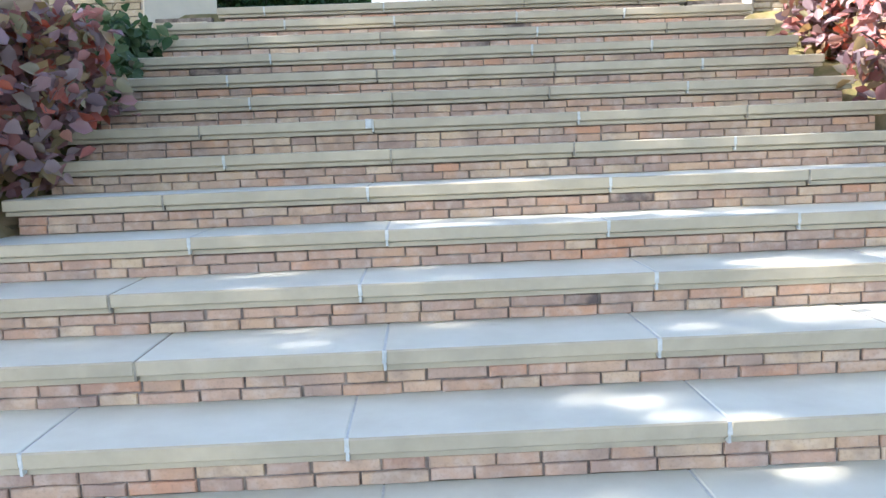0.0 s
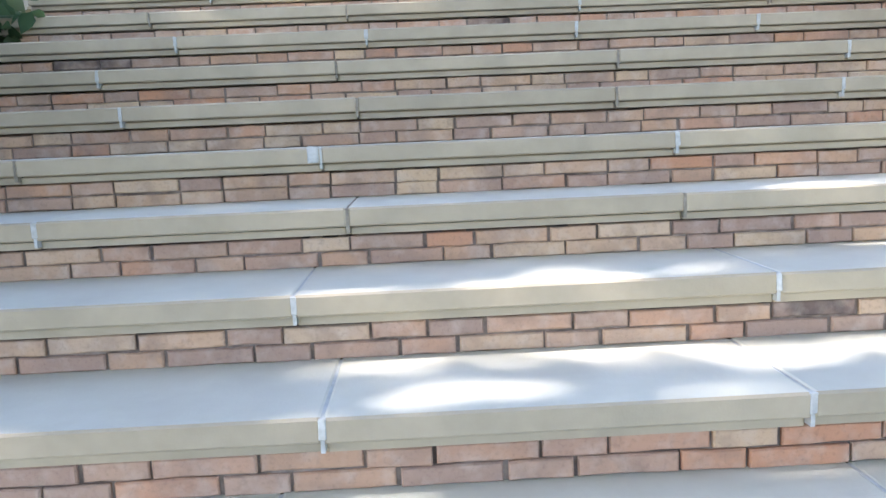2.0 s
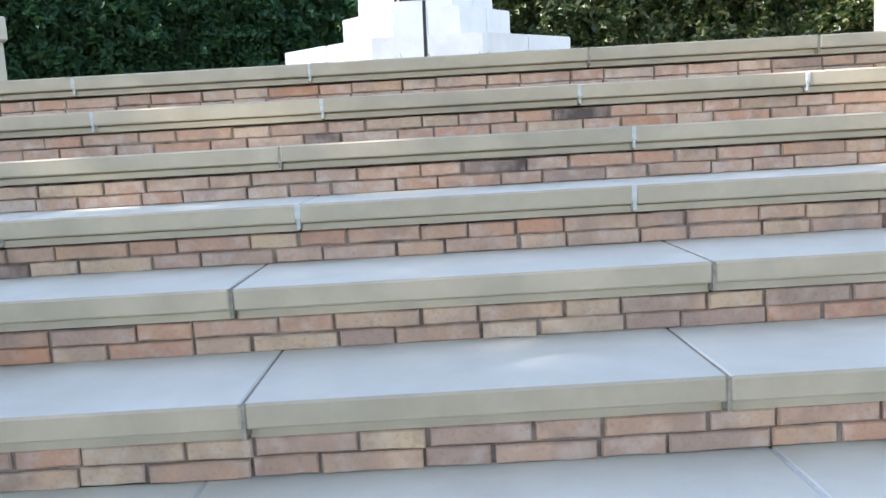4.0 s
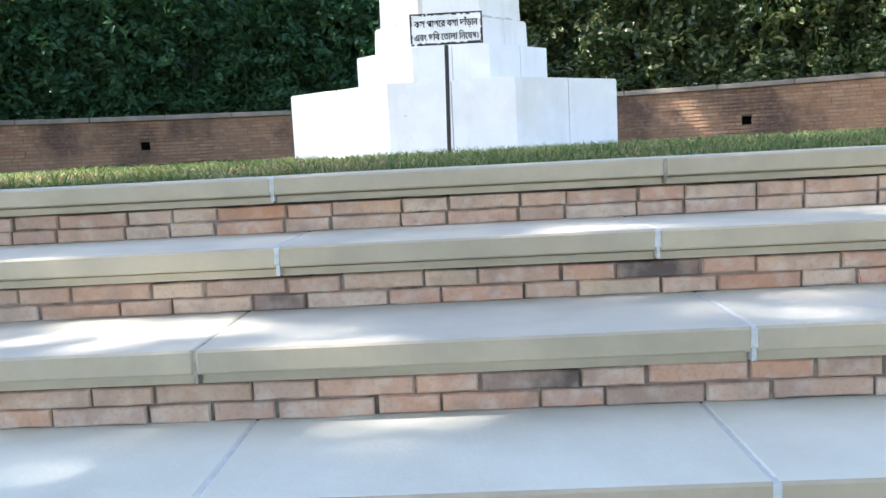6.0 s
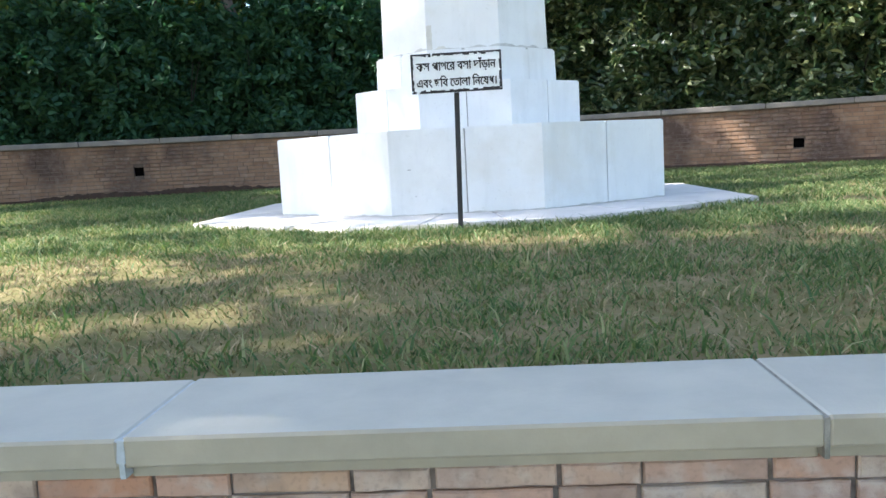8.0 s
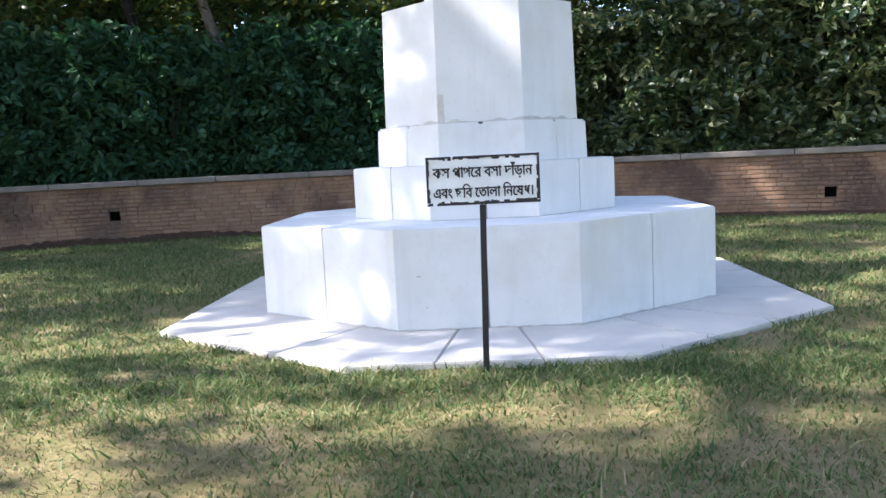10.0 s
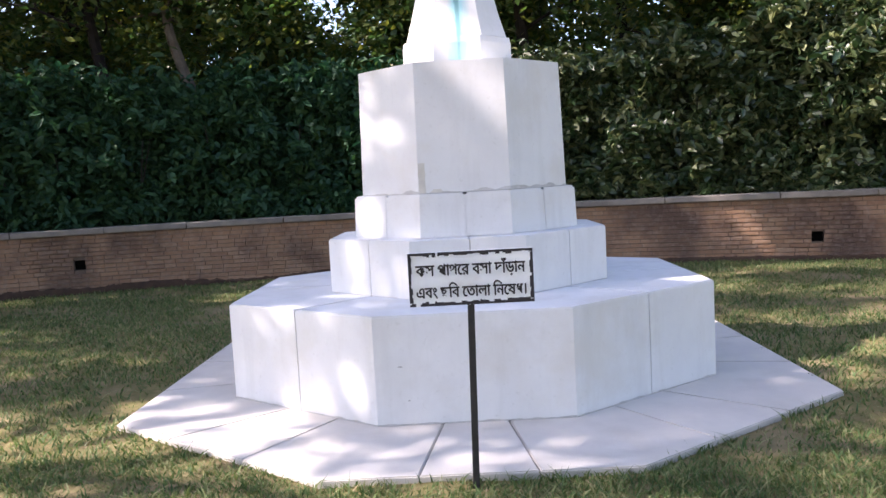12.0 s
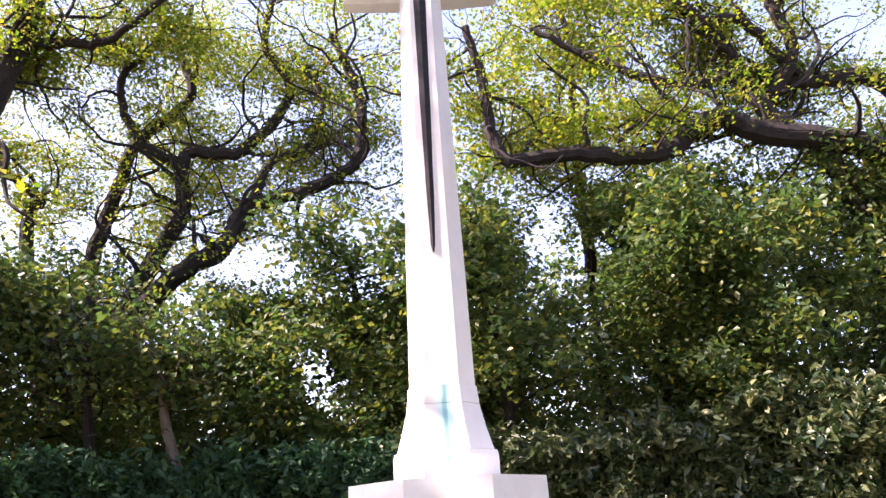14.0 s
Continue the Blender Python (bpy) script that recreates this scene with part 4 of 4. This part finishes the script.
crown_tree([(-7.9, 24.9, 3.2), (-7.4, 24.6, 6.0), (-5.9, 24.0, 8.4)],
           [([(-5.9, 24.0, 8.4), (-4.38, 23.14, 9.5), (-3.25, 23.14, 10.29), (-2.8, 23.14, 11.03), (-1.37, 23.14, 11.46), (-0.49, 23.14, 12.05), (-0.36, 23.14, 13.38), (-0.71, 23.14, 14.49), (-1.02, 23.14, 15.27)], 0.17, 0.05),
            ([(-5.9, 24.0, 8.4), (-5.0, 24.28, 10.68), (-4.57, 24.28, 11.47), (-4.54, 24.28, 12.96), (-3.24, 24.28, 12.98), (-2.13, 24.28, 14.46), (-2.76, 24.28, 15.83), (-2.57, 24.28, 17.14)], 0.16, 0.055),
            ([(-7.4, 24.6, 7.2), (-7.0, 25.2, 10.5), (-6.52, 25.41, 12.65), (-6.19, 25.41, 13.86), (-4.86, 25.41, 15.21), (-5.21, 25.41, 16.58), (-4.99, 25.41, 17.97)], 0.16, 0.055),
            ([(-7.4, 24.6, 7.2), (-8.02, 24.28, 11.4), (-7.8, 24.28, 12.0), (-8.55, 24.28, 12.7), (-9.5, 24.28, 13.9)], 0.13, 0.055),
            ([(-4.54, 24.28, 12.6), (-5.6, 24.0, 13.3), (-5.9, 23.6, 14.6), (-5.0, 23.4, 15.6), (-5.3, 23.2, 17.0)], 0.09, 0.04),
            ([(-2.8, 23.14, 11.0), (-2.3, 23.3, 12.2), (-1.6, 23.5, 12.6), (-1.3, 23.6, 13.9), (-1.9, 23.6, 15.0)], 0.08, 0.035)],
           "great spreading tree with dark crooked limbs and feathery leaves", 56000, 0.056, seed=4, gate=0.08, back=1.0)
crown_tree([(-11.5, 20.3, 3.2), (-10.7, 21.1, 6.5), (-9.2, 21.8, 9.8)],
           [([(-9.2, 21.8, 9.8), (-8.08, 22.01, 12.62), (-7.5, 22.01, 14.46), (-7.17, 22.01, 15.73), (-6.2, 21.5, 17.8)], 0.24, 0.1),
            ([(-8.08, 22.01, 12.62), (-7.49, 22.01, 14.32), (-6.57, 22.01, 14.61), (-5.67, 22.01, 14.56), (-4.1, 21.6, 15.4)], 0.12, 0.045)],
           "great spreading tree with a thick dark trunk leaning inwards", 22000, 0.056, seed=6, back=0.8)
crown_tree([(11.8, 22.6, 3.2), (11.4, 22.3, 6.5), (10.3, 22.1, 8.8)],
           [([(10.3, 22.1, 8.8), (9.79, 22.01, 9.44), (9.1, 22.01, 10.68), (7.92, 22.01, 12.16), (7.18, 22.01, 13.97), (6.36, 22.01, 14.88), (5.4, 22.0, 16.6)], 0.21, 0.065),
            ([(11.2, 21.5, 9.2), (9.47, 20.88, 10.49), (7.28, 20.88, 11.01), (6.44, 20.88, 11.36), (5.22, 20.88, 10.67), (3.57, 20.88, 10.8), (2.42, 20.88, 10.8), (2.17, 20.88, 12.35), (1.93, 20.88, 13.64)], 0.20, 0.055),
            ([(11.6, 22.2, 10.3), (10.55, 22.01, 12.52), (8.85, 22.01, 12.7), (7.48, 22.01, 12.91), (6.28, 22.01, 12.79), (4.72, 22.01, 13.43), (3.4, 22.0, 14.3)], 0.16, 0.045),
            ([(7.92, 22.0, 12.1), (8.6, 21.6, 13.2), (8.2, 21.3, 14.3), (9.2, 21.0, 15.4), (8.8, 20.8, 16.8)], 0.11, 0.05),
            ([(8.85, 22.0, 12.7), (7.6, 21.4, 13.8), (6.6, 21.2, 13.9), (5.9, 21.0, 15.2)], 0.09, 0.04)],
           "great spreading tree with thick dark limbs reaching sideways", 56000, 0.056, seed=8, gate=0.08, back=1.0)
crown_tree([(4.5, 24.3, 3.2), (4.45, 24.3, 7.0), (4.46, 24.28, 9.6)],
           [([(4.46, 24.28, 9.59), (4.47, 24.28, 11.34), (4.44, 24.28, 12.77), (4.63, 24.28, 15.05), (4.46, 24.28, 16.7)], 0.1, 0.045)],
           "tall slender tree with a bright yellow-green crown", 20000, 0.066, base_r=0.14, seed=9, gate=-0.1)

# ---- unseen trees added to shade the stairs and lawn ----
# Left ones dapple the sun; those behind and at right block sky light.
unseen_shade_trees = [(-8.0, 6.5, 13.8, 6300, 4.4, 0.16, 0.28), (-8.0, 2.3, 9.2, 3600, 3.4, 0.16, 0.28), (-7.0, -3.6, 8.5, 9000, 4.0, 0.32, -1), (-9.8, 15.9, 10.4, 5500, 3.6, 0.16, 0.17),
              (-8.4, 12.1, 11.0, 3800, 2.3, 0.16, 0.14), (-9.6, 15.0, 15.4, 3500, 3.0, 0.17, 0.2), (-8.6, 5.0, 10.4, 3800, 1.8, 0.16, -0.05), (-6.2, 16.3, 16.2, 320, 2.0, 0.16, 0.25),
              (-4.0, -9.0, 11.0, 9000, 5.5, 0.32, -1), (4.0, -10.0, 11.0, 9000, 5.5, 0.32, -1), (11.0, -6.0, 11.0, 9000, 5.5, 0.32, -1), (12.5, 2.0, 9.5, 8000, 4.5, 0.32, -1), (12.5, 9.0, 9.5, 8000, 4.5, 0.32, -1)]
for i, (x, y, z, n, reach, size, gate) in enumerate(unseen_shade_trees):
    rr = random.Random(60 + i)
    z0 = ground_z(x, y)
    ends = []
    for q in range(6):
        a = q * 1.05 + rr.uniform(-0.3, 0.3)
        c, s = math.cos(a) * reach, math.sin(a) * reach
        ends.append(([(x, y, z - 3.0), (x + 0.3 * c, y + 0.3 * s, z - 1.2), (x + 0.7 * c, y + 0.7 * s, z + rr.uniform(-1.2, 0.6)), (x + c, y + s, z + rr.uniform(-1.5, 1.2))], 0.13, 0.04))
    crown_tree([(x, y, z0 - 0.1), (x + 0.15, y, z0 + 3), (x, y, z - 3.0)], ends, "unseen spreading tree added to shade the stairs and lawn", n, size, radius=0.45 if size < 0.3 else 0.9, skip=2, seed=60 + i, gate=gate, group="trees round the walk")


# ---- shrubs beside the stairs ----
def shrub(x, y, r, h, n, seed, label, material, group="red-leaved shrubs beside the stairs"):
    rr = random.Random(seed)
    z0 = ground_z(x, y)
    t = thing("shrub", x, y, z0, label, "shrub", group)
    bm = bmesh.new()
    centres = []
    for i in range(16):
        a, q = rr.uniform(0, 6.28), rr.uniform(0.2, 1.0)
        tip = Vector((x + math.cos(a) * r * q, y + math.sin(a) * r * q, z0 + h * rr.uniform(0.5, 1.0) * (1.1 - 0.45 * q)))
        root = Vector((x + math.cos(a) * 0.1, y + math.sin(a) * 0.1, z0 - 0.05))
        mid = root.lerp(tip, 0.5) + Vector((0, 0, 0.1))
        tube(bm, [root, mid, tip], [0.014, 0.010, 0.005], 5)
        for f in (0.35, 0.5, 0.65, 0.8, 0.92, 1.0):
            centres.append(root.lerp(tip, f) + Vector((rr.gauss(0, 0.08), rr.gauss(0, 0.08), rr.gauss(0, 0.06))))
    part("stem", bm, M_BARK, t)
    pts = clumps(rng, [tuple(c) for c in centres], n // len(centres), 0.10)
    tagged(leaf_part("leaves", pts, 0.08, material, t, rng, up=0.15, long=1.45, fine=True), kind="stuff")


for i, (x, y, r, h) in enumerate([(-1.95, 4.1, 0.8, 1.5), (-1.85, 5.0, 0.7, 1.25), (-2.3, 5.7, 0.75, 1.1), (-2.7, 4.6, 0.8, 1.8), (4.42, 5.3, 0.7, 1.15), (4.48, 6.2, 0.65, 1.1), (4.65, 4.4, 0.7, 1.1), (4.95, 5.7, 0.75, 1.5)]):
    shrub(x, y, r, h, 3000, 20 + i, "bushy shrub with large purple and red leaves", M_RED)
for i, (x, y, r, h) in enumerate([(-1.75, 6.75, 0.3, 0.42), (-1.68, 6.2, 0.22, 0.35)]):
    shrub(x, y, r, h, 900, 50 + i, "low green plant growing beside the steps", M_FERN, "low green plants beside the stairs")
